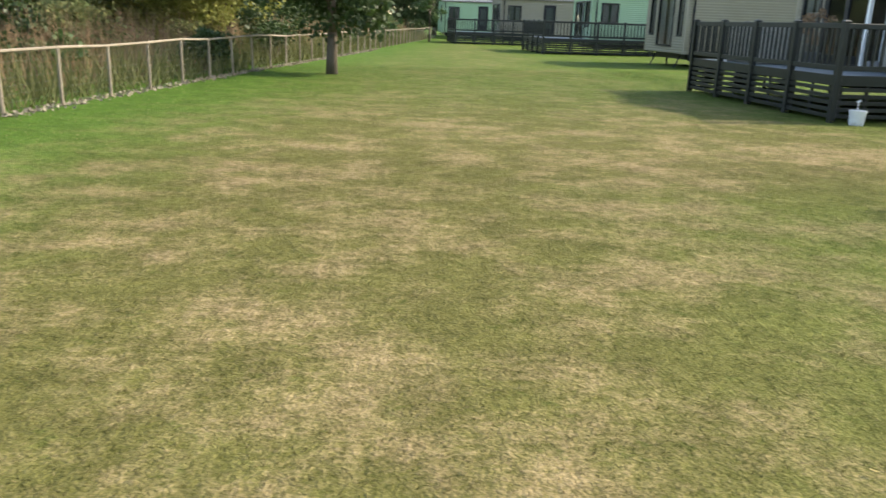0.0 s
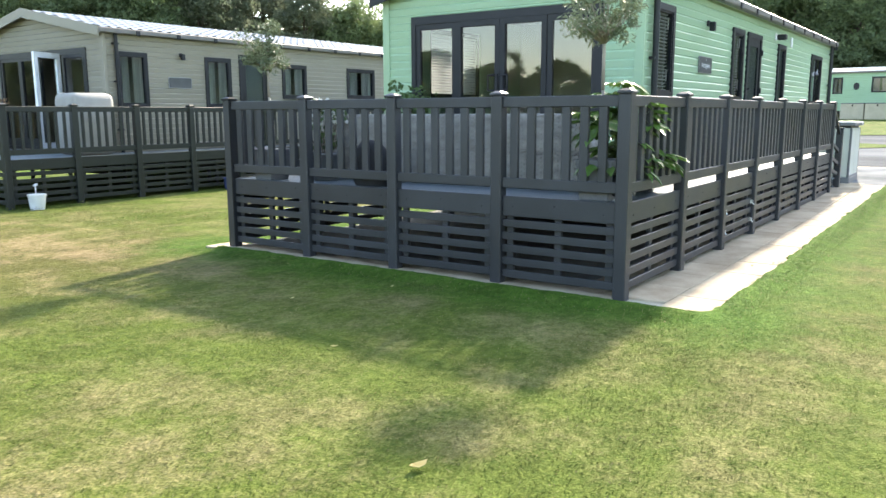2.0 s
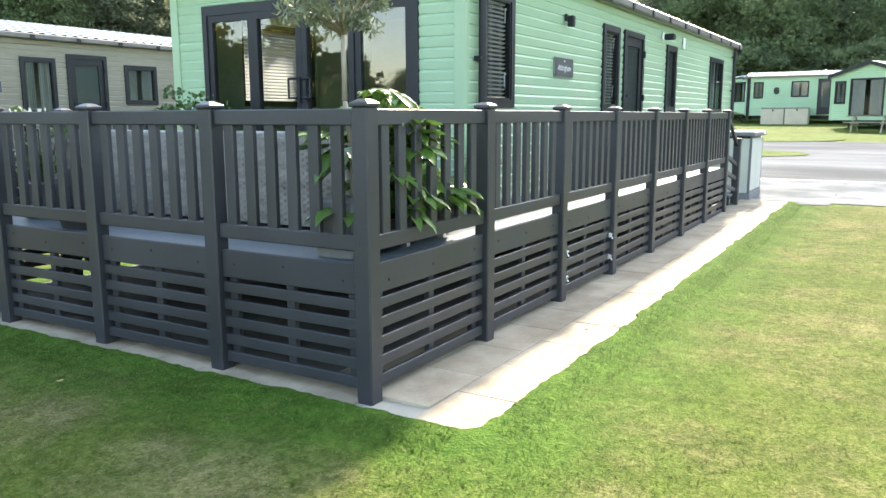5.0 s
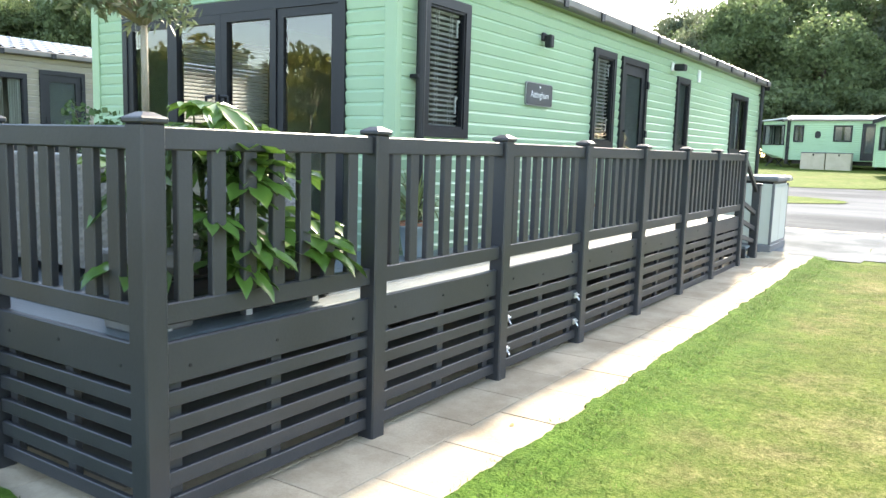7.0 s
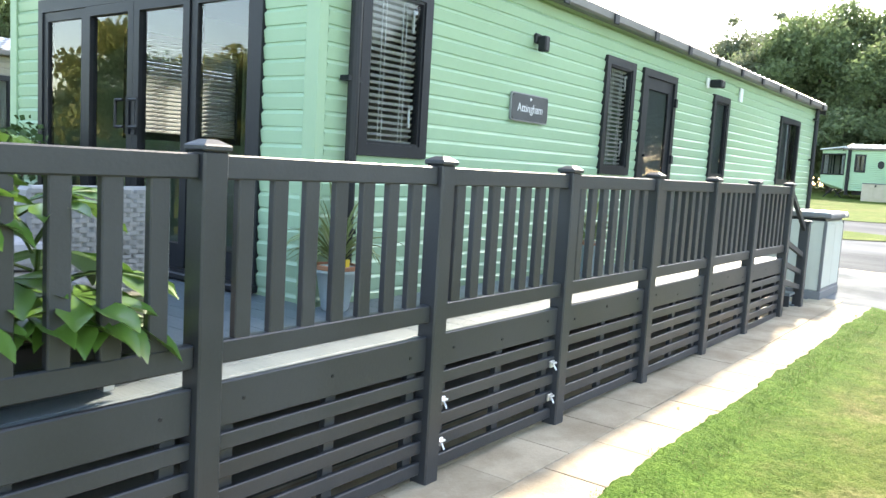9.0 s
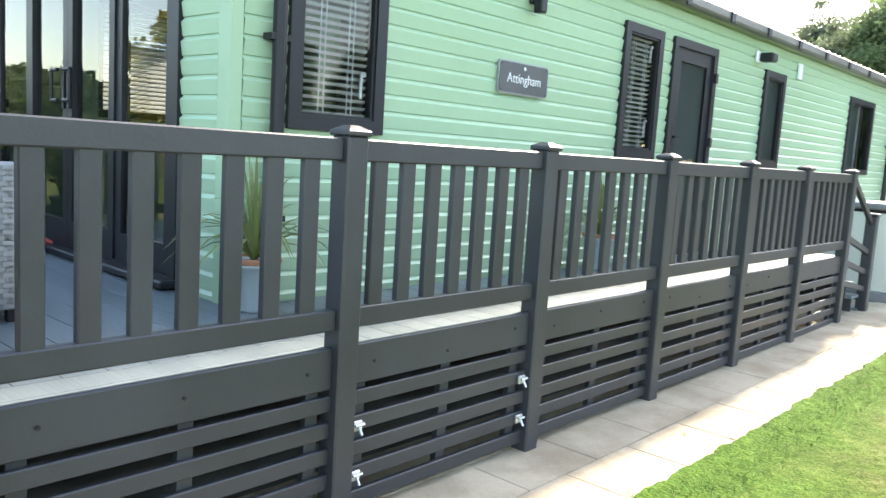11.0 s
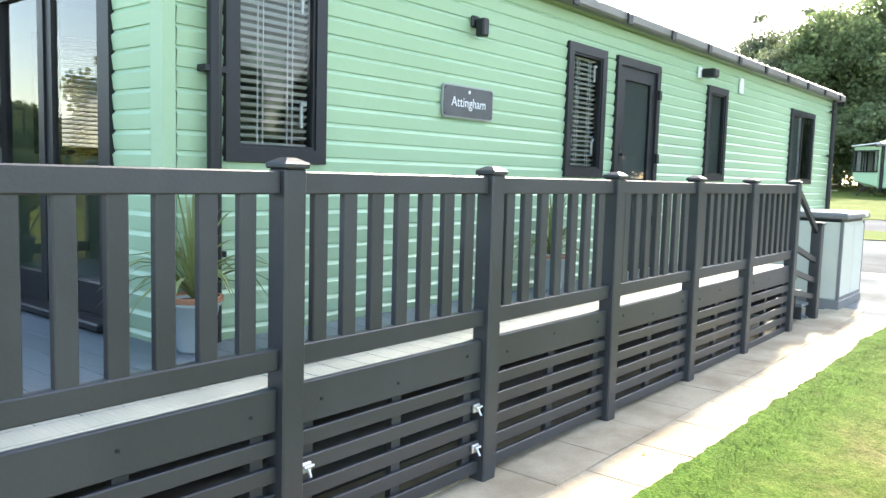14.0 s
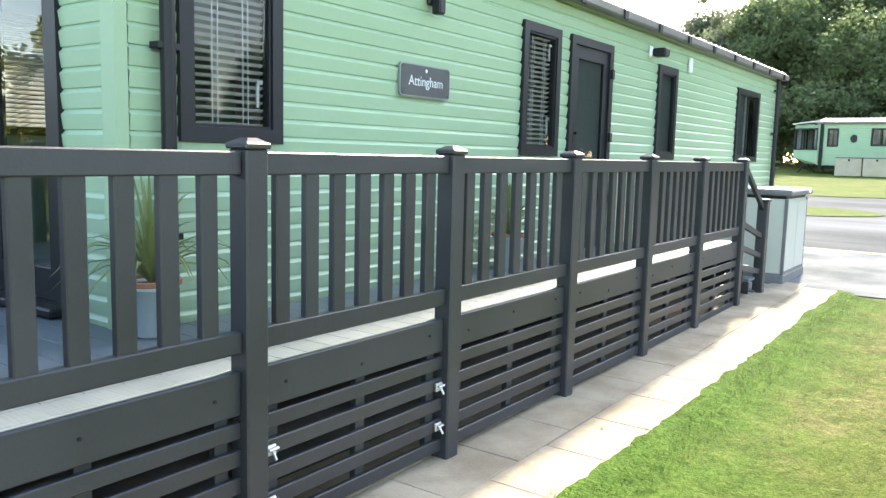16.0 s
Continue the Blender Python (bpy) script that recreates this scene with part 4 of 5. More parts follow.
bay_van = van(pose(54.0, 8.55, rise(54) - 0.1, 0, 0, -94), "green static caravan with a bay front, side-on across the road", M_GREEN, M_GREENTRIM, 10.5, 3.7,
              [], [("curtain", 0.45, 0.95, 1.55, 2.45), ("curtain", 2.5, 3.4, 1.6, 2.45), ("door", 3.9, 4.65, 0.62, 2.55), ("curtain", 5.2, 5.75, 1.6, 2.45)], detail=False, group="vans across the road", sign=False, ridge=0.3, eave=2.75, roof=M_ROOF_GLARE)


def bay_front(v, depth=1.45, inset=0.85, width=3.7, z0=0.95, sill=1.35, head=2.5, eave=2.7):
    """Three-sided glazed bay on the end at x = 0, with a raking underside, a flat roof and steadies."""
    plan = [(0.0, 0.04), (-depth, inset), (-depth, width - inset), (0.0, width - 0.04)]
    body = bmesh.new()
    low = [body.verts.new((x * 0.55, y, 0.62)) for x, y in plan]
    rows = [low] + [[body.verts.new((x, y, z)) for x, y in plan] for z in (z0, sill)]
    for p, q in zip(rows, rows[1:]):
        for i in range(3):
            body.faces.new((p[i], p[i + 1], q[i + 1], q[i]))
    body.faces.new(low)
    body.faces.new(rows[-1][::-1])
    part("bay_panel", body, M_GREEN, v)
    top = bmesh.new()
    hi = [[top.verts.new((x, y, z)) for x, y in plan] for z in (head, eave)]
    for i in range(3):
        top.faces.new((hi[0][i], hi[0][i + 1], hi[1][i + 1], hi[1][i]))
    top.faces.new(hi[0])
    top.faces.new(hi[1][::-1])
    part("bay_header", top, M_GREENTRIM, v)
    rf = bmesh.new()
    wide = [(0.0, -0.1), (-depth - 0.12, inset - 0.12), (-depth - 0.12, width - inset + 0.12), (0.0, width + 0.1)]
    lo, up = [[rf.verts.new((x, y, z + (0.12 if x == 0.0 else 0.0))) for x, y in wide] for z in (eave + 0.002, eave + 0.07)]
    for i in range(3):
        rf.faces.new((lo[i], lo[i + 1], up[i + 1], up[i]))
    rf.faces.new(lo)
    rf.faces.new(up[::-1])
    part("bay_roof", rf, M_ROOF_GLARE, v)
    for (xa, ya), (xb, yb) in zip(plan, plan[1:]):
        a, b = Vector((xa, ya, 0)), Vector((xb, yb, 0))
        way, span = (b - a).normalized(), (b - a).length
        out = Vector((way.y, -way.x, 0)) * -1.0
        parts = 2 if span > 1.9 else 1
        for k in range(parts):
            u0, u1 = span * k / parts + 0.06, span * (k + 1) / parts - 0.06
            fb = bmesh.new()
            ring(fb, lambda u, d, z: tuple(a + way * u + out * d + Vector((0, 0, z))), u0, u1, sill, head, 0.06, 0.06, 0.06, -0.05, 0.03)
            w = part("bay_window", fb, M_BLACK, v, "black framed bay window")
            gb = bmesh.new()
            vs = [gb.verts.new(tuple(a + way * u + Vector((0, 0, z)))) for u, z in ((u0 + 0.05, sill + 0.05), (u1 - 0.05, sill + 0.05), (u1 - 0.05, head - 0.05), (u0 + 0.05, head - 0.05))]
            gb.faces.new(vs)
            bmesh.ops.solidify(gb, geom=gb.faces, thickness=0.008)
            part("pane", gb, M_GLASS, w).visible_shadow = False
            for e0, e1 in ((u0 + 0.06, u0 + 0.32), (u1 - 0.32, u1 - 0.06)):
                cb = bmesh.new()
                prev = None
                for i in range(7):
                    p = a + way * (e0 + (e1 - e0) * i / 6) - out * (0.09 + 0.02 * (i % 2))
                    pair = (cb.verts.new((p.x, p.y, sill + 0.02)), cb.verts.new((p.x, p.y, head)))
                    if prev:
                        cb.faces.new((prev[0], pair[0], pair[1], prev[1]))
                    prev = pair
                bmesh.ops.solidify(cb, geom=cb.faces, thickness=0.004)
                part("curtain", cb, M_CURTAIN, w, "cream gathered curtain")
    for y in (inset, width - inset):
        bm = bmesh.new()
        rod(bm, (-depth * 0.5, y, 0.64), (-depth * 0.95, y - 0.1, -0.1), 0.035, 0.035, 6)
        rod(bm, (-depth * 0.5, y, 0.64), (-0.1, y + 0.1, -0.1), 0.035, 0.035, 6)
        part("corner_steady", bm, M_BLACK, v)


bay_front(bay_van)
bm = bmesh.new()
rod(bm, (0.12, -0.06, 0.3), (0.12, -0.06, 2.7), 0.05, 0.05, 8)
part("downpipe", bm, M_BLACK, bay_van, "black rainwater pipe")
part("roundel", rounded_plate(1.55, 1.85, 1.75, 2.15, 0.14, -0.045, -0.02), M_BLACK, bay_van, "dark oval plate")


# ---- things on the decking ----
DK = 0.782


def wicker_seat(name, m, label, length, depth, height, back, arms=(True, True), weave=None):
    """Woven sofa unit along x, back at y = 0, seat towards +y."""
    body = weave or M_WICKER
    weave = body
    s = thing(name, m, label, "garden sofa")
    block("base", (0.0, length, 0.0, depth, 0.06, 0.34), body, s, 0.012)
    bk = bmesh.new()
    box(bk, 0.0, length, 0.0, 0.13, 0.345, height)
    rounded(bk, 0.02)
    part("backrest", bk, body, s)
    for x0, on in ((0.0, arms[0]), (length - 0.13, arms[1])):
        if on:
            block("armrest", (x0, x0 + 0.13, 0.135, depth, 0.345, 0.58), body, s, 0.02)
    vs, fs = [], []
    row, z = 0, 0.07
    while z < height - 0.02:
        x = -0.004 - (0.035 if row % 2 else 0.0)
        while x < length + 0.004:
            x0, x1, k = max(x, -0.004), min(x + 0.064, length + 0.004), len(vs)
            if x1 - x0 > 0.01:
                for px, py in ((x0, -0.001), (x0 + 0.012, -0.010), (x1 - 0.012, -0.010), (x1, -0.001)):
                    vs += [(px, py, z), (px, py, z + 0.018)]
                fs += [(k, k + 2, k + 3, k + 1), (k + 2, k + 4, k + 5, k + 3), (k + 4, k + 6, k + 7, k + 5)]
            x += 0.07
        z += 0.022
        row += 1
    tagged(raw("weave", vs, fs, weave, s), kind="stuff")
    cb = bmesh.new()
    box(cb, 0.14, length - 0.14, 0.15, depth - 0.01, 0.345, 0.46)
    rounded(cb, 0.03, 2)
    part("seat_cushion", cb, M_CUSHION, s)
    for x in (0.04, length - 0.08):
        for y in (0.04, depth - 0.08):
            block("leg", (x, x + 0.04, y, y + 0.04, 0.0, 0.06), M_BLACK, s)
    return s


wicker_seat("garden_sofa", pose(8.6, 6.5, DK, 0, 0, -90), "grey woven wicker sofa with its back to the railing", 3.45, 0.53, 0.71, True, (True, False))
wicker_seat("garden_sofa", pose(9.15, 3.45, DK, 0, 0, 0), "pale grey woven wicker armchair beside the planter", 0.68, 0.75, 0.67, True, weave=M_WICKER_L)
ott = thing("wicker_ottoman", pose(8.72, 2.62, DK), "low grey wicker table with a pale slatted top", "ottoman")
block("body", (0.0, 0.5, 0.0, 0.5, 0.03, 0.285), M_WICKER, ott, 0.012)
for i in range(5):
    block("top_slat", (-0.01 + i * 0.104, 0.09 + i * 0.104, -0.01, 0.51, 0.288, 0.315), M_WICKER_L, ott, 0.005)
for x in (0.02, 0.44):
    for y in (0.02, 0.44):
        block("foot", (x, x + 0.04, y, y + 0.04, 0, 0.03), M_BLACK, ott)
bm = bmesh.new()
turned(bm, [(0.22, 0.0), (0.27, 0.08), (0.28, 0.25), (0.24, 0.37), (0.13, 0.45), (0.03, 0.47)], 24)
hump = part("covered_chair", bm, M_DARKCLOTH, None, smooth=True)
hump.matrix_basis = pose(8.08, 5.15, DK) @ Matrix.Diagonal((0.42, 0.85, 0.97, 1))
tagged(hump, "black rounded fabric cover standing behind the railing", "cover")


def pot(m, name, label, r0, r1, h, mat, rim=None, square=False):
    p = thing(name, m, label, "plant pot")
    bm = bmesh.new()
    if square:
        vs = [bm.verts.new((sx * r, sy * r, z)) for r, z in ((r0, 0), (r1, h)) for sx, sy in ((-1, -1), (1, -1), (1, 1), (-1, 1))]
        for f in ((3, 2, 1, 0), (0, 1, 5, 4), (1, 2, 6, 5), (2, 3, 7, 6), (3, 0, 4, 7), (4, 5, 6, 7)):
            bm.faces.new([vs[i] for i in f])
        rounded(bm, 0.01)
    else:
        turned(bm, [(r0 * 0.9, 0.0), (r0, 0.01), (r1, h - 0.03), (r1 + 0.012, h - 0.028), (r1 + 0.012, h), (r1 - 0.015, h), (r1 - 0.02, h - 0.03)], 24)
    part("pot", bm, mat, p, smooth=not square)
    bm = bmesh.new()
    turned(bm, [(r1 * 0.9, h - 0.035), (r1 * 0.86, h - 0.012), (0.01, h - 0.004)], 18)
    part("soil", bm, M_SOIL, p)
    if rim:
        bm = bmesh.new()
        turned(bm, [(r1 + 0.014, h - 0.012), (r1 + 0.02, h - 0.008), (r1 + 0.02, h + 0.012), (r1 + 0.002, h + 0.014), (r1 - 0.004, h - 0.02)], 24)
        part("rim", bm, rim, p, "terracotta rim")
    return p


def olive(x, y, seed, ch, r):
    rng = np.random.default_rng(seed)
    p = pot(pose(x, y, DK), "olive_tree", "standard olive tree in a square grey planter", 0.13, 0.16, 0.34, M_GREYPOT, square=True)
    tagged(p, category="potted tree")
    bm = bmesh.new()
    pts = [Vector((0.02, -0.03, 0.3)), Vector((0.025, -0.025, 0.6)), Vector((0.0, 0.0, 0.9)), Vector((0.0, 0.0, ch - r * 0.6))]
    for a, b in zip(pts, pts[1:]):
        rod(bm, a, b, 0.015, 0.013, 10)
    c, cs = clumps(rng, 34, 2600, (-r, -r, ch - r * 0.95), (r, r, ch + r * 1.0), r * 0.34)
    for q in cs[:18]:
        rod(bm, pts[-1] + Vector((0, 0, -0.05)), Vector(q), 0.012, 0.004, 5)
    part("trunk", bm, M_PALEBARK, p, smooth=True)
    v, f = leaf_quads(c, 0.055, rng, 0.13)
    raw("crown", v.tolist(), f.tolist(), M_OLIVE, p)


olive(8.12, 2.70, 3, 1.50, 0.30)
olive(8.12, 6.62, 5, 1.42, 0.29)


def hand_leaf(bm, base, way, size, droop, lobes=7):
    """A palmate leaf on its stalk: broad pointed lobes, joined to a third of their length, each folded along its rib."""
    way = way.normalized()
    right = way.cross(Vector((0, 0, 1)))
    right = right.normalized() if right.length > 0.01 else Vector((1, 0, 0))
    up = right.cross(way).normalized()
    c = bm.verts.new(base)
    last = None
    for i in range(lobes):
        a = (i / (lobes - 1) - 0.5) * 4.1
        ln = size * (1.0 - 0.30 * abs(a) / 2.05)
        d = way * math.cos(a) + right * math.sin(a)
        over = right * math.cos(a) - way * math.sin(a)
        rows = []
        for t, w in ((0.50, 0.19), (0.70, 0.205), (0.88, 0.115)):
            mid = base + d * ln * t - Vector((0, 0, 1)) * droop * ln * 0.55 * t * t
            rows.append([bm.verts.new(mid + over * w * ln * k + up * (0.010 if k else -0.008) * ln / 0.2) for k in (-1, 0, 1)])
        tip = bm.verts.new(base + d * ln - Vector((0, 0, 1)) * droop * ln * 0.62)
        bm.faces.new((c, rows[0][0], rows[0][1]))
        bm.faces.new((c, rows[0][1], rows[0][2]))
        for p, q in zip(rows, rows[1:]):
            bm.faces.new((p[0], q[0], q[1], p[1]))
            bm.faces.new((p[1], q[1], q[2], p[2]))
        bm.faces.new((rows[2][0], tip, rows[2][1]))
        bm.faces.new((rows[2][1], tip, rows[2][2]))
        if last:
            bm.faces.new((c, last, rows[0][0]))
        last = rows[0][2]


def fatsia(m, seed, n, h, spread):
    """A row of stems in a long trough; leaves on arching stalks, the lower ones hanging through the railing."""
    rng = random.Random(seed)
    p = thing("fatsia_plant", m, "glossy green fatsia shrub in a long black trough by the railing", "potted shrub")
    tb = bmesh.new()
    vs = [tb.verts.new((sx * x, sy * y, z)) for x, y, z in ((0.51, 0.15, 0.04), (0.55, 0.18, 0.22)) for sx, sy in ((-1, -1), (1, -1), (1, 1), (-1, 1))]
    for f in ((3, 2, 1, 0), (0, 1, 5, 4), (1, 2, 6, 5), (2, 3, 7, 6), (3, 0, 4, 7), (4, 5, 6, 7)):
        tb.faces.new([vs[i] for i in f])
    rounded(tb, 0.01)
    part("trough", tb, M_BLACK, p, "black plastic trough")
    block("soil", (-0.52, 0.52, -0.15, 0.15, 0.222, 0.228), M_SOIL, p)
    for x in (-0.45, 0.0, 0.45):
        for y in (-0.1, 0.1):
            block("foot", (x - 0.02, x + 0.02, y - 0.02, y + 0.02, 0.0, 0.04), M_STEEL, p)
    roots = (-0.36, -0.18, 0.0, 0.24)
    for i in range(n):
        a, k = rng.uniform(0, math.tau), rng.random()
        rx = roots[i % 4]
        z = 0.22 + (h - 0.22) * k * (1.0 if rx < 0.1 else 0.62)
        r = spread * (0.35 + 0.65 * math.sin(math.pi * min(1.0, 0.2 + 0.75 * k))) * rng.uniform(0.6, 1.0)
        root = Vector((rx, 0.0, 0.2 + z * 0.45))
        tip = Vector((rx + r * math.cos(a), r * math.sin(a) * 0.9 - 0.04, z))
        st = bmesh.new()
        rod(st, root, tip, 0.006, 0.004, 5)
        stalk = part("stalk", st, M_SHRUB, p)
        lb = bmesh.new()
        way = Vector((math.cos(a), math.sin(a), rng.uniform(-0.55, 0.3)))
        hand_leaf(lb, tip, way, rng.uniform(0.17, 0.30) * (0.72 if k > 0.72 else 1.0), rng.uniform(0.2, 0.8))
        part("leaf", lb, M_FATSIA, stalk, smooth=True)
    for rx in roots:
        st = bmesh.new()
        rod(st, (rx, 0, 0.2), (rx + 0.02, 0, h * (0.8 if rx < 0.1 else 0.5)), 0.014, 0.008, 7)
        part("stem", st, M_SHRUB, p)


fatsia(pose(8.57, 2.69, DK), 4, 60, 1.0, 0.25)


def cordyline(x, y, seed, s=1.0):
    rng = random.Random(seed)
    p = pot(pose(x, y, DK), "cordyline_plant", "spiky striped cordyline in a pale blue pot with terracotta rim", 0.085 * s, 0.125 * s, 0.27 * s, M_POT, M_TERRA)
    tagged(p, category="potted plant", group="cordyline pots")
    for i in range(58):
        a, lean = rng.uniform(0, math.tau), rng.uniform(0.05, 1.0) ** 0.8
        ln = rng.uniform(0.45, 0.75) * s
        lb = bmesh.new()
        prev = None
        for j in range(7):
            t = j / 6
            out = lean * ln * (0.55 * t + 0.35 * t * t)
            z = 0.26 * s + ln * (t * (1.05 - 0.45 * lean) - 0.75 * lean * t * t * t)
            w = 0.017 * s * (1 - t) ** 0.6 * (0.5 + t if t < 0.5 else 1.0) + 0.0008
            c, sd = Vector((math.cos(a) * out, math.sin(a) * out, z)), Vector((-math.sin(a), math.cos(a), 0)) * w
            pair = (lb.verts.new(c - sd), lb.verts.new(c + Vector((0, 0, -w * 0.5))), lb.verts.new(c + sd))
            if prev:
                lb.faces.new((prev[0], prev[1], pair[1], pair[0]))
                lb.faces.new((prev[1], prev[2], pair[2], pair[1]))
            prev = pair
        part("leaf", lb, M_CORDY, p)
    return p


c1 = cordyline(10.75, 3.19, 8, 0.92)
block("price_tag", (-0.02, 0.012, -0.09, -0.086, 0.24, 0.30), M_YELLOW, c1, 0.0, "small yellow plant tag")
cordyline(13.85, 3.16, 9, 0.95)


def shrub(m, label, n, r, h, leaf, material, seed, category="shrub", flowers=0, narrow=0.45, planter=True):
    rng = np.random.default_rng(seed)
    s = pot(m, "shrub", label, 0.14, 0.17, 0.3, M_GREYPOT) if planter else thing("shrub", m, label, category)
    tagged(s, category=category)
    c, cs = clumps(rng, 16, n, (-r, -r, h * 0.3), (r, r, h), r * 0.42)
    bm = bmesh.new()
    for q in cs:
        rod(bm, (0, 0, 0.05), Vector(q), 0.010, 0.004, 5)
    part("woody_base", bm, M_BARK, s)
    v, f = leaf_quads(c, leaf, rng, narrow)
    raw("foliage", v.tolist(), f.tolist(), material, s)
    if flowers:
        top = c[c[:, 2] > h * 0.6]
        v, f = leaf_quads(top[rng.integers(0, len(top), flowers)] + rng.normal(size=(flowers, 3)) * 0.02, 0.05, rng, 0.5)
        tagged(raw("blossom", v.tolist(), f.tolist(), M_FLOWER, s), kind="stuff")


shrub(pose(10.25, 6.3, DK), "leafy rose bush in a planter by the van's front corner", 700, 0.40, 1.12, 0.06, M_SHRUB, 21)
shrub(pose(8.36, 6.02, DK), "white-flowered hydrangea in a grey planter", 260, 0.2, 0.90, 0.07, M_SHRUB, 22, flowers=260)
# bag and ball left by the doors
orn = thing("tool_bag", pose(10.45, 5.55, DK), "green bag with a red handle and white ball", "bag")
bm = bmesh.new()
turned(bm, [(0.10, 0.0), (0.14, 0.05), (0.12, 0.13), (0.05, 0.18), (0.01, 0.185)], 14)
part("bag", bm, M_GREENTOY, orn, smooth=True)
bm = bmesh.new()
rod(bm, (0.05, -0.05, 0.16), (0.22, -0.12, 0.05), 0.022, 0.018, 8)
part("handle", bm, M_RED, orn)
bm = bmesh.new()
bmesh.ops.create_icosphere(bm, subdivisions=2, radius=0.035, matrix=Matrix.Translation((0.10, -0.06, 0.19)))
part("ball", bm, M_WHITE, orn, smooth=True)

# gas bottle cabinet at the path's end
cab = thing("storage_cabinet", pose(19.17, 2.32, rise(19.6)), "pale grey-green steel storage cabinet with a dark lid under a painted sky sheen", "cabinet")
# the plinth's dark grey includes the shade on its sunless sides
block("plinth", (-0.03, 1.15, -0.03, 0.83, -0.1, 0.13), M_GREYPOT, cab, 0.01)
block("body", (0.0, 1.12, 0.0, 0.80, 0.13, 1.09), M_BIN, cab, 0.012)
block("lid_seal", (0.01, 1.11, 0.01, 0.79, 1.09, 1.13), M_BLACK, cab, 0.004)
block("lid", (-0.05, 1.17, -0.07, 0.84, 1.13, 1.20), M_GREYPOT, cab, 0.015, "dark grey lid")
# white plate paints the sky's reflection onto the dark lid
block("lid_top", (-0.035, 1.155, -0.055, 0.825, 1.20, 1.212), M_WHITE, cab, 0.005, "pale plate standing in for sky reflection on the lid")
for i in range(2):
    block("door", (0.03 + 0.535 * i, 0.555 + 0.535 * i, -0.018, -0.001, 0.17, 1.05), M_BIN, cab, 0.004)
for x in (-0.012, 1.105):
    block("edge_trim", (x, x + 0.024, -0.02, 0.02, 0.13, 1.09), M_GREYPOT, cab, 0.004)
block("bottom_trim", (0.013, 1.104, -0.022, -0.002, 0.13, 0.165), M_GREYPOT, cab, 0.003)
bm = bmesh.new()
box(bm, 0.86, 0.98, -0.085, -0.071, 1.145, 1.18)
rounded(bm, 0.005)
part("lid_catch", bm, M_STEEL, cab, "bright steel catch")

# neighbour's decking: covered furniture, planter, buckets with taps
cov = bmesh.new()
box(cov, 0, 0.8, 0, 0.7, 0.0, 1.1)
rounded(cov, 0.12, 3)
cv = part("covered_barbecue", cov, M_COVER, None, smooth=True)
cv.matrix_basis = pose(9.72, 13.2, DK)
tagged(cv, "taupe fitted cover over a garden barbecue", "cover")
cov = bmesh.new()
box(cov, 0, 0.9, 0, 1.4, 0.0, 0.8)
rounded(cov, 0.05, 2)
cv = part("covered_table", cov, M_COVER, None)
cv.matrix_basis = pose(8.7, 16.6, DK)
tagged(cv, "taupe fitted cover over a garden table", "cover")
shrub(pose(9.6, 16.0, DK), "dry tan flowering grass in a planter", 500, 0.3, 1.2, 0.08, M_REED, 31, narrow=0.2)


def bucket(x, y, mat, label):
    b = thing("bucket", pose(x, y, 0), label, "bucket")
    bm = bmesh.new()
    turned(bm, [(0.11, 0.0), (0.135, 0.22), (0.145, 0.22), (0.145, 0.245), (0.13, 0.245), (0.125, 0.18)], 20)
    part("pail", bm, mat, b, smooth=False)
    bm = bmesh.new()
    rod(bm, (0, 0.02, 0.1), (0, 0.02, 0.38), 0.010, 0.010, 8)
    rod(bm, (-0.03, 0.02, 0.38), (0.03, 0.02, 0.40), 0.018, 0.022, 8)
    part("tap", bm, M_BUCKET, b)


bucket(8.58, 12.55, M_BUCKET, "pale grey plastic bucket below a tap by the skirt")
bucket(12.55, 12.6, M_BLUE, "dark blue plastic bucket below a tap by the skirt")

# across the road: stone-coloured boxes, picnic bench
for i in range(2):
    bx = thing("storage_box", pose(52.4, 7.4 - 1.25 * i, rise(52.4)), "pale stone-coloured storage box with hinged lid", "storage box", "storage boxes")
    block("body", (0, 0.8, -1.2, 0, 0.0, 0.88), M_STONE, bx, 0.02)
    block("lid", (-0.03, 0.83, -1.22, 0.0, 0.885, 0.93), M_GREYPOT, bx, 0.015)
    block("latch", (-0.02, -0.001, -0.66, -0.58, 0.74, 0.84), M_BLACK, bx)


def bench(m):
    b = thing("picnic_bench", m, "weathered wooden picnic bench on the verge", "picnic bench", "picnic benches")
    for i in range(4):
        block("top_board", (-0.30 + i * 0.155, -0.155 + i * 0.155, -0.9, 0.9, 0.70, 0.74), M_WOOD, b)
    for x in (-0.72, 0.52):
        block("seat", (x, x + 0.2, -0.9, 0.9, 0.42, 0.46), M_WOOD, b)
    for y in (-0.6, 0.6):
        for s in (-1, 1):
            bm = bmesh.new()
            rod(bm, (s * 0.15, y, 0.7), (s * 0.68, y, -0.08), 0.035, 0.035, 6)
            part("leg", bm, M_WOOD, b)
        block("brace", (-0.7, 0.7, y - 0.02, y + 0.02, 0.36, 0.42), M_WOOD, b)


bench(pose(44.4, 1.6, rise(44.4), 0, 0, -10))
bench(pose(49.0, 10.2, rise(49), 0, 0, 10))

# ---- boundary: wooden posts, rail and wire mesh along the hedge side ----
wf = thing("wire_fence", pose(0, 0, 0), "weathered post and rail fence with wire mesh", "fence")
line = [(-9.8, -24.0), (-7.0, -6.0), (-5.0, 8.0), (-4.2, 13.0), (-2.4, 22.5), (0.3, 36.0), (5.4, 64.0), (7.4, 74.0)]


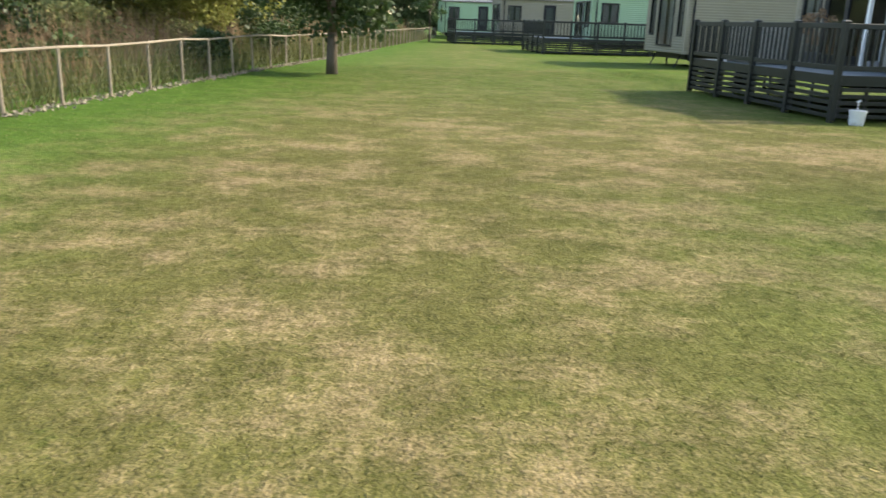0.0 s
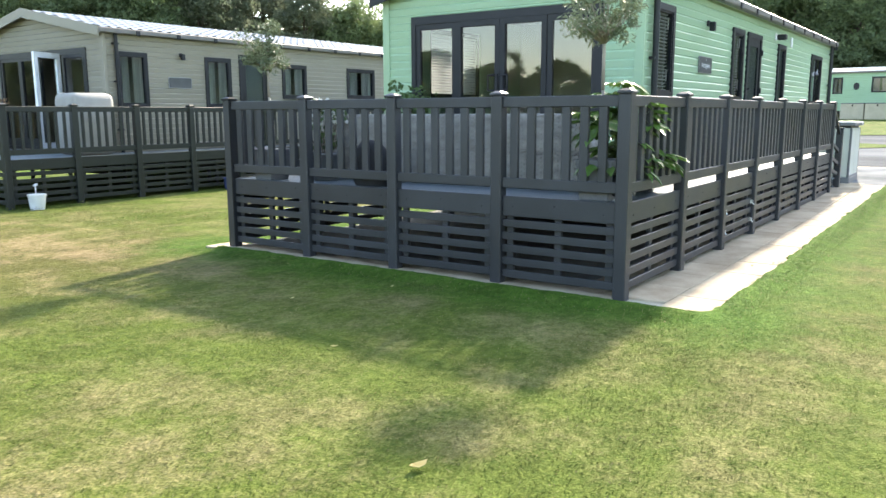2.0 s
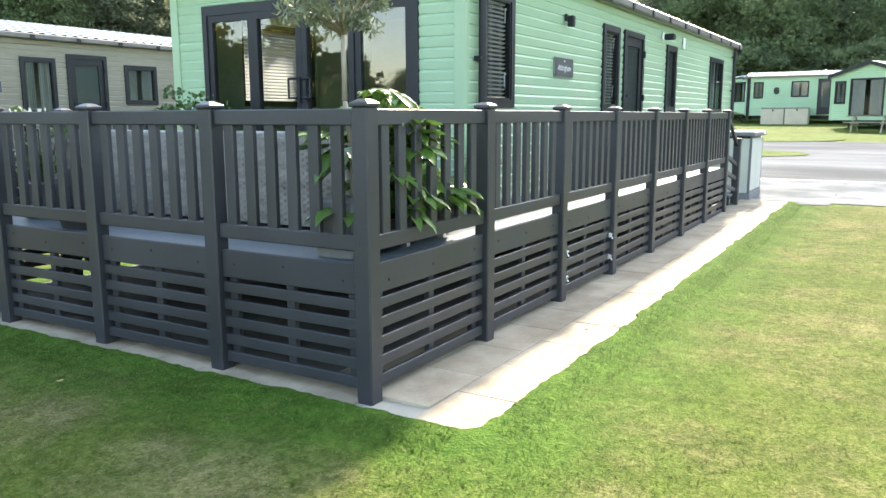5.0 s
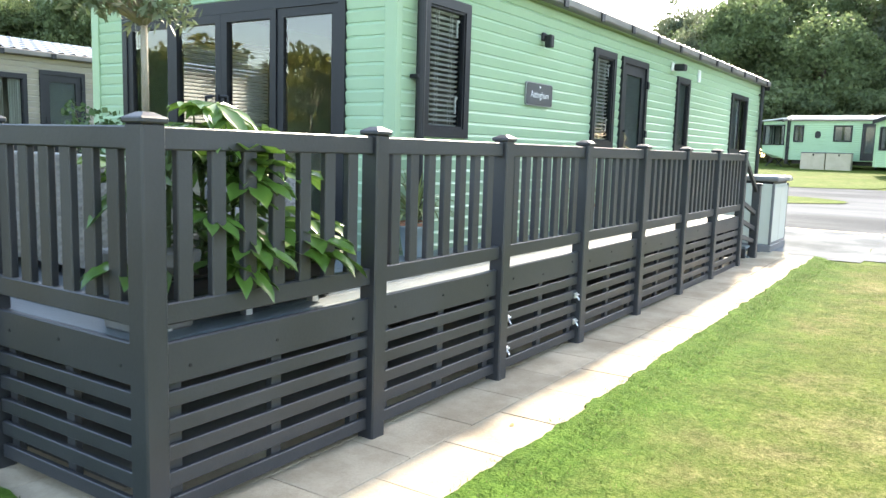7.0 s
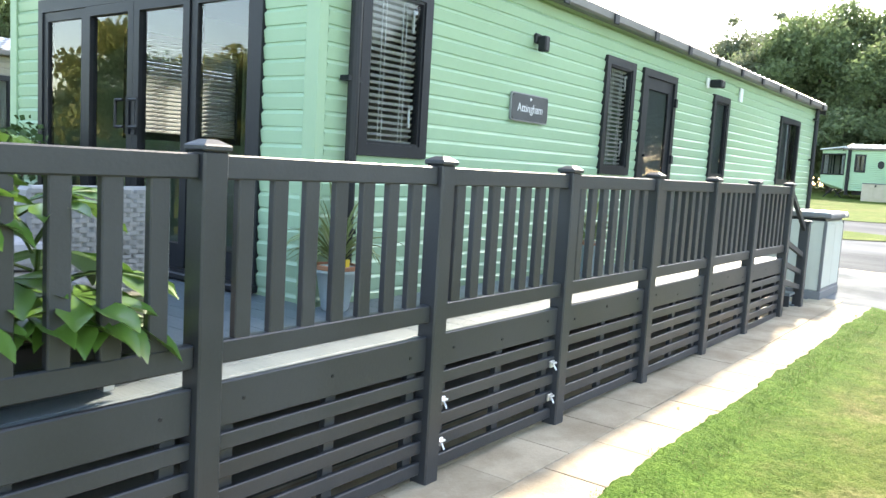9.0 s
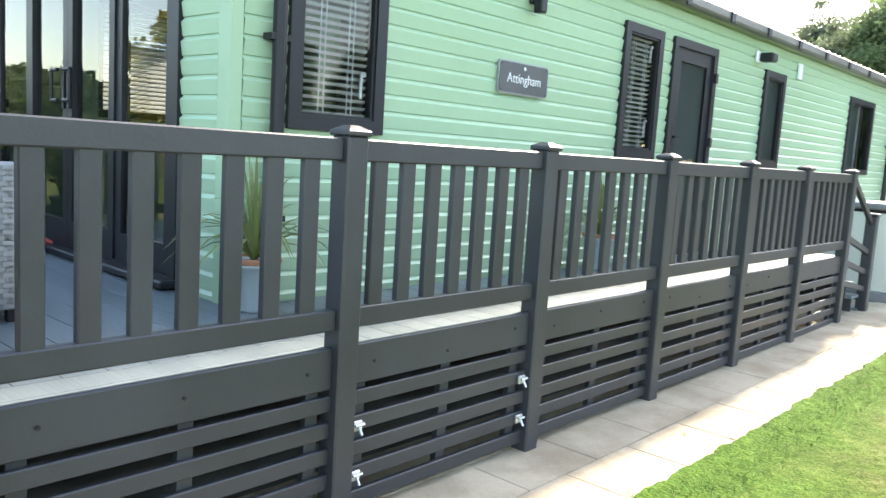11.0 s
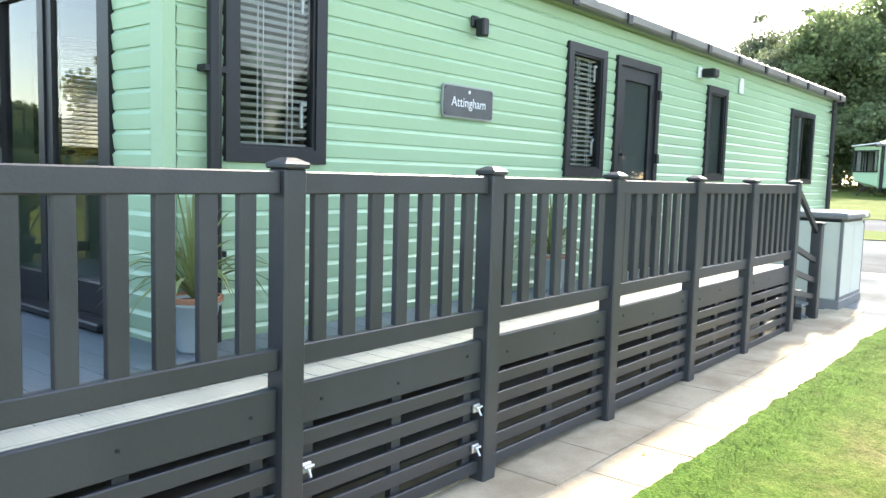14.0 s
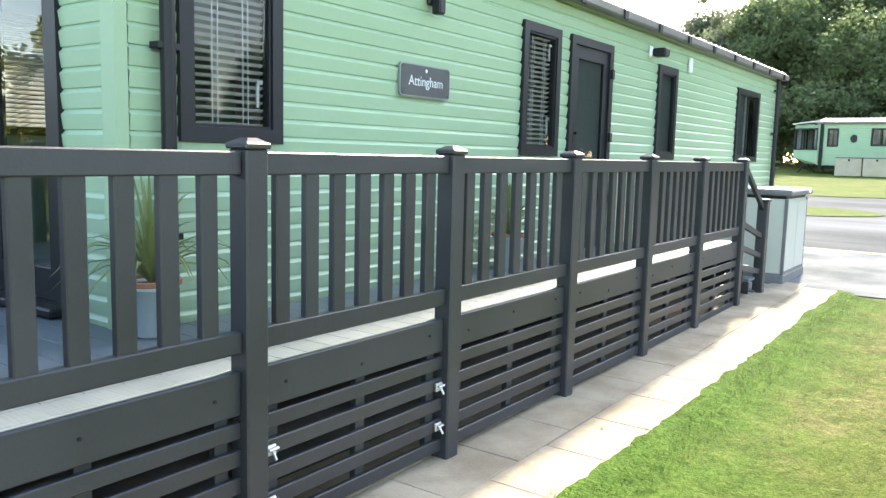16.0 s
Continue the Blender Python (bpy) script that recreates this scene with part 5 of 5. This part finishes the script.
def fence_x(y):
    for (xa, ya), (xb, yb) in zip(line, line[1:]):
        if y <= yb:
            return xa + (xb - xa) * (y - ya) / (yb - ya)
    return line[-1][0]


y, prev = -21.66, None
mesh_v, mesh_f = [], []
rng = random.Random(5)
while y < 70:
    x = fence_x(y)
    bm = bmesh.new()
    h = 0.90 + rng.uniform(-0.03, 0.03)
    rod(bm, (x, y, -0.2), (x + rng.uniform(-0.02, 0.02), y, h), 0.03, 0.026, 7)
    part("post", bm, M_WOOD, wf)
    if prev:
        bm = bmesh.new()
        rod(bm, (prev[0], prev[1], prev[2] - 0.02), (x, y, h - 0.02), 0.026, 0.023, 7)
        part("rail", bm, M_WOOD, wf)
        for k in range(8):
            a, b = Vector((prev[0] - 0.05, prev[1], 0.05 + 0.11 * k)), Vector((x - 0.05, y, 0.05 + 0.11 * k))
            i = len(mesh_v)
            mesh_v += [a, b, b + Vector((0, 0, 0.0025)), a + Vector((0, 0, 0.0025))]
            mesh_f.append((i, i + 1, i + 2, i + 3))
        n = 14
        for k in range(n):
            c = Vector((prev[0] - 0.05, prev[1], 0.04)).lerp(Vector((x - 0.05, y, 0.04)), k / n)
            i = len(mesh_v)
            mesh_v += [c, c + Vector((0, 0.0025, 0)), c + Vector((0, 0.0025, 0.84)), c + Vector((0, 0, 0.84))]
            mesh_f.append((i, i + 1, i + 2, i + 3))
    prev = (x, y, h)
    y += 1.5
tagged(raw("wire_mesh", mesh_v, mesh_f, M_WIRE, wf), kind="stuff")


# rank growth behind the fence
def blades(pts, lengths, width, rng, lean=0.25):
    k = len(pts)
    a = rng.uniform(0, math.tau, k)
    side = np.stack((np.cos(a), np.sin(a), np.zeros(k)), 1) * width
    tip = pts + np.stack((rng.normal(size=k) * lean * lengths, rng.normal(size=k) * lean * lengths, lengths), 1)
    v = np.empty((k, 3, 3))
    v[:, 0], v[:, 1], v[:, 2] = pts - side, pts + side, tip
    return v.reshape(-1, 3), np.arange(3 * k).reshape(-1, 3)


def belt(rng, n, off0, off1, y0=-20, y1=66):
    ys = rng.uniform(y0, y1, n)
    xs = np.array([fence_x(q) for q in ys]) - rng.uniform(off0, off1, n)
    return np.stack((xs, ys, np.zeros(n)), 1)


rn = np.random.default_rng(11)
p = belt(rn, 22000, 1.2, 7.0)
keep = np.array([noise.noise((q[0] * 0.5, q[1] * 0.4, 3)) > -0.1 for q in p])
v, f = blades(p[keep], rn.uniform(0.7, 1.7, keep.sum()), 0.012, rn, 0.2)
tagged(raw("dry_reeds", v.tolist(), f.tolist(), M_REED), "tall dry reeds and grasses behind the fence", "reeds", kind="stuff")
p = belt(rn, 26000, 0.1, 5.0)
v, f = blades(p, rn.uniform(0.3, 1.0, len(p)), 0.014, rn, 0.35)
tagged(raw("rank_grass", v.tolist(), f.tolist(), M_WEED), "rank green and brown weeds behind the fence", "weeds", kind="stuff")
for i in range(46):
    y = -14 + i * 1.75 + rng.uniform(-1, 1)
    h = rng.uniform(0.7, 2.0)
    shrub(pose(fence_x(y) - rng.uniform(0.7, 4.0), y, 0, 0, 0, rng.uniform(0, 360)), "unkempt mixed bush among the reeds", 1300, h * 0.55, h, 0.10, (M_SHRUB, M_WEED, M_LAWNTREE)[i % 3], 100 + i, planter=False)
for x, y, h, s in ((-5.9, 26.5, 6.0, 1), (-4.6, 31.5, 6.5, 2), (-9.5, 24.0, 5.5, 3)):
    tree("willow", pose(x, y, 0), "yellow-green drooping willow behind the fence", h, 2.3, 0.6, 0.16, 9000, 0.22, M_WILLOW, 60 + s, k=46, droop=1.6)
for x, y, r, h in ((-6.3, 26.0, 1.5, 3.2), (-4.5, 26.4, 1.4, 3.4), (-5.4, 28.5, 1.6, 3.8)):
    shrub(pose(x, y, 0), "yellow-green willow scrub with drooping leaves behind the fence", 5200, r, h, 0.16, M_WILLOW, int(60 + 10 * r), planter=False, narrow=0.2)
tree("lawn_tree", pose(-0.44, 21.5, 0), "dark-leaved round-headed tree standing on the lawn", 4.8, 2.35, 1.25, 0.13, 11000, 0.15, M_LAWNTREE, 71, k=50)
tree("lawn_tree", pose(5.0, 56.7, 0), "slender young tree at the lawn's far end", 4.2, 1.1, 1.4, 0.06, 1600, 0.14, M_SHRUB, 72, k=20)

# woods: a few kinds, planted many times
kinds = [tree("woodland_tree", pose(78, -6, rise(78)), "tall dense broadleaf tree in the wood", 15, 5.2, 2.0, 0.35, 28000, 0.32, M_TREE2, 81, group="woodland trees", k=190, spikes=True),
         tree("woodland_tree", pose(84, 4, rise(84)), "tall dense dark tree in the wood", 17, 4.8, 1.5, 0.38, 28000, 0.32, M_TREE, 82, group="woodland trees", k=190, spikes=True),
         tree("woodland_tree", pose(90, -14, rise(90)), "tall narrow dark conifer in the wood", 19, 3.6, 1.0, 0.30, 26000, 0.29, M_CONIFER, 83, group="woodland trees", k=190, spikes=True)]
rng = random.Random(17)
spots = []
for i in range(10):
    spots.append((66 + rng.uniform(-3, 4), -36 + i * 5.4 + rng.uniform(-1.5, 1.5), 0.80))
    spots.append((75 + rng.uniform(-3, 4), -38 + i * 5.7 + rng.uniform(-1.5, 1.5), 1.0))
for i in range(8):
    spots.append((118 + rng.uniform(-6, 6), 28 + i * 4.2 + rng.uniform(-1.5, 1.5), rng.uniform(1.05, 1.35)))
spots += [(70, 15.5, 0.85), (68, 18.5, 0.7), (74, 20.5, 0.7), (80, 23.5, 0.75)]
for i in range(12):
    spots.append((66 - i * 3.4 + rng.uniform(-1.5, 1.5), 50 + i * 2.0 + rng.uniform(-2, 2), 0.8))
    spots.append((60 - i * 4.4 + rng.uniform(-1.5, 1.5), 60 + i * 2.2 + rng.uniform(-2, 2), 0.9))
# unseen trees, added to close a bright sky gap mirrored in the side windows
for i in range(8):
    spots.append((66 + rng.uniform(-5, 5), -40 - i * 7.0 + rng.uniform(-1.5, 1.5), 0.75))
for i, (x, y, s) in enumerate(spots):
    src = kinds[(i * 7 + i // 3) % 3]
    c = copy_thing(src, pose(x, y, rise(x), 0, 0, rng.uniform(0, 360)))
    s *= rng.uniform(0.85, 1.1) * (0.9 if y > -12 and x > 60 else 1.0)
    c.scale = (s, s, s * rng.uniform(0.9, 1.05))
# lower growth: hedge behind the wire fence, and scattered trees behind the walker
low = tree("hedge_tree", pose(-14, 30, 0), "low spreading dark hedgerow tree", 4.2, 1.7, 0.3, 0.10, 5500, 0.17, M_TREE, 91, group="hedgerow trees", k=70, spikes=True)
spots = []
for i in range(34):
    y = -22 + i * 2.6 + rng.uniform(-0.8, 0.8)
    spots.append((fence_x(y) - rng.uniform(6.0, 9.0), y, rng.uniform(0.5, 0.75) if y < 22 else rng.uniform(0.8, 1.15)))
    if y > 22:
        spots.append((fence_x(y) - rng.uniform(10.0, 13.0), y + 1.2, rng.uniform(0.9, 1.3)))
for i in range(13):
    spots.append((-44 + rng.uniform(-4, 4), -34 + i * 8.5 + rng.uniform(-2, 2), 1.35))
    spots.append((-56 + rng.uniform(-4, 4), -38 + i * 9.5 + rng.uniform(-2, 2), 1.6))
for i in range(26):
    spots.append((-40 + i * 5.5 + rng.uniform(-2, 2), -85 + rng.uniform(-4, 4), 1.4))
for i in range(30):
    spots.append((-40 + i * 2.6 + rng.uniform(-1, 1), 82 + rng.uniform(-4, 4), rng.uniform(1.2, 1.9)))
# low row added below the wood's crowns to block horizon sky from window reflections
for i in range(27):
    spots.append((62 + rng.uniform(-2, 2), -48 + i * 2.8 + rng.uniform(-0.6, 0.6), rng.uniform(1.0, 1.3)))
for x, y, s in spots:
    c = copy_thing(low, pose(x, y, rise(x), 0, 0, rng.uniform(0, 360)))
    s *= rng.uniform(0.85, 1.15)
    c.scale = (s * 1.2, s * 1.2, s)

# ---- paving along the decking ----
bed = sheet("path_bed", frange(7.68, 19.1, 0.25), frange(1.69, 3.0, 0.22), 0.004, M_JOINT, "sandy bed below the concrete paving", "path", 0.05)
sheet("deck_base", frange(7.98, 22.6, 0.5), frange(2.88, 7.05, 0.5), 0.006, M_BASE, "concrete base below the decking and van, coloured dark as if in shade", "concrete base", 0.02)
path = thing("paved_path", pose(0, 0, 0), "pale concrete paving slabs along the decking skirt", "path", kind="structure")
rng = random.Random(3)
for row, (y0, y1) in enumerate(((1.61, 2.04), (2.04, 2.44), (2.44, 2.84))):
    x = 7.66 + (0.3 if row == 1 else 0.0)
    while x < 19.0:
        w = 0.60
        bm = bmesh.new()
        box(bm, 0.0025, w - 0.0025, 0.0025, y1 - y0 - 0.0025, -0.04, 0.022 + rng.uniform(-0.002, 0.002))
        rounded(bm, 0.004)
        ob = part("paving_slab", bm, M_SLAB, path)
        ob.matrix_basis = pose(x, y0 + rng.uniform(-0.003, 0.003), rise(x + 0.3), 0, -math.degrees(0.0018 * max(0, x - 8.7)), rng.uniform(-0.2, 0.2))
        x += w
for i in range(12):
    bm = bmesh.new()
    box(bm, 0.004, 0.40, 0.003, 0.403, -0.04, 0.018)
    rounded(bm, 0.004)
    ob = part("paving_slab", bm, M_SLAB, path)
    ob.matrix_basis = pose(7.70, 2.44 + i * 0.406, 0)

# turf that has crept over the slabs' outer edge
def turf_edge(name, pts):
    """pts: place and the way inward, towards the slabs."""
    verts, faces = [], []
    for i, (x, y, ix, iy) in enumerate(pts):
        k = 0.035 * noise.noise((x * 1.3, y * 1.3, 5)) + 0.035 * noise.noise((x * 4, y * 4, 9)) + 0.022 * noise.noise((x * 13, y * 13, 2))
        for d, z in ((-0.33, -0.012), (-0.07, 0.034), (k, 0.038), (k + 0.012, 0.016)):
            verts.append((x + ix * d, y + iy * d, rise(x) + z))
        if i:
            for j in range(3):
                faces.append((4 * i - 4 + j, 4 * i + j, 4 * i + j + 1, 4 * i - 3 + j))
    tagged(raw(name, verts, faces, M_LAWN), "ragged green turf creeping over the paving edge", "turf", kind="structure")


edge = [(19.1 - i * 0.03, 1.645, 0, 1) for i in range(377)]
edge += [(7.85 - 0.10 * math.sin(radians(a)), 1.745 - 0.10 * math.cos(radians(a)), math.sin(radians(a)), math.cos(radians(a))) for a in range(10, 90, 10)]
edge += [(7.75, 1.765 + i * 0.03, 1, 0) for i in range(178)]
turf_edge("turf_edge", edge)
# dead leaves and stones banked along the wire fence
rk = np.random.default_rng(41)
ys = rk.uniform(4, 40, 2600)
bank = np.stack((np.array([fence_x(q) for q in ys]) + rk.normal(0.06, 0.10, 2600), ys, rk.uniform(0.0, 0.05, 2600)), 1)
v, f = leaf_quads(bank, 0.06, rk, 0.4)
tagged(raw("leaf_litter", v.tolist(), f.tolist(), M_LITTER), "pale dead leaves and chippings along the fence foot", "leaf litter", kind="stuff")

# fallen leaves and specks on the lawn
rng = random.Random(9)
for x, y, s in ((4.51, 1.916, 0.055), (3.354, 3.447, 0.04), (1.1, 2.0, 0.025), (5.6, 3.4, 0.03), (6.4, 4.6, 0.03), (7.2, 4.2, 0.03), (2.1, 2.3, 0.02), (12.9, 1.9, 0.03), (9.9, 1.86, 0.03)):
    bm = bmesh.new()
    a = rng.uniform(0, 6.28)
    pts = [(math.cos(a + t) * r * s, math.sin(a + t) * r * s, z * s) for t, r, z in ((0, 1, 0.3), (0.9, 0.5, 0.05), (2.2, 0.55, 0.12), (3.14, 0.9, 0.25), (4.0, 0.5, 0.04), (5.3, 0.55, 0.1))]
    vs = [bm.verts.new(q) for q in pts]
    bm.faces.new(vs)
    bmesh.ops.solidify(bm, geom=bm.faces, thickness=0.002)
    lf = part("fallen_leaf", bm, M_DRYLEAF)
    lf.matrix_basis = pose(x, y, rise(x) + 0.022)
    tagged(lf, "dry pale yellow leaf lying on the grass", "leaf", "fallen leaves")

# ---- grass blades ----
rn = np.random.default_rng(2)


def lawn_blades(n, x0, x1, y0, y1, lo, hi, w):
    p = np.stack((rn.uniform(x0, x1, n), rn.uniform(y0, y1, n), np.zeros(n)), 1)
    ragged = 0.05 * np.sin(p[:, 0] * 7.0) + 0.04 * np.sin(p[:, 0] * 17.0)
    on = ((p[:, 0] > 7.74) & (p[:, 1] > 1.635 + ragged) & (p[:, 1] < 7.15)) | ((p[:, 0] > 18.9) & (p[:, 1] > -1.3) & (p[:, 1] < 12))
    rim = np.minimum(np.minimum(p[:, 0] - x0, x1 - p[:, 0]), np.minimum(p[:, 1] - y0, y1 - p[:, 1]))
    thin = rn.uniform(0, 0.7, n) > rim
    p = p[~(on | thin)]
    x = p[:, 0]
    p[:, 2] = np.where(x < 9, 0.0, 0.0009 * (x - 9) ** 2) - 0.004
    lip, heights = (-0.33, -0.07, 0.04), (0.0, 0.036, 0.040)
    p[:, 2] += np.where((x > 7.8) & (x < 19.1) & (p[:, 1] > 1.3), np.interp(p[:, 1] - 1.645, lip, heights), 0.0)
    p[:, 2] += np.where((x > 7.4) & (x < 7.8) & (p[:, 1] > 1.72) & (p[:, 1] < 7.1), np.interp(x - 7.75, lip, heights), 0.0)
    return blades(p, rn.uniform(lo, hi, len(p)), w, rn, 0.55)


allv, allf, base = [], [], 0
for args in ((260000, -3.0, 8.2, 0.4, 9.0, 0.008, 0.020, 0.0030), (230000, 2.0, 20.5, -3.5, 2.6, 0.008, 0.019, 0.0028), (70000, -5.0, 10.0, 8.4, 26.0, 0.012, 0.026, 0.007)):
    v, f = lawn_blades(*args)
    allv.append(v)
    allf.append(f + base)
    base += len(v)
allv, allf = np.concatenate(allv), np.concatenate(allf)
me = bpy.data.meshes.new("grass")
me.from_pydata(allv.tolist(), [], allf.tolist())
me.materials.append(M_BLADE)
tagged(new("grass", me), "short mown grass, part green and part parched", "grass", kind="stuff")
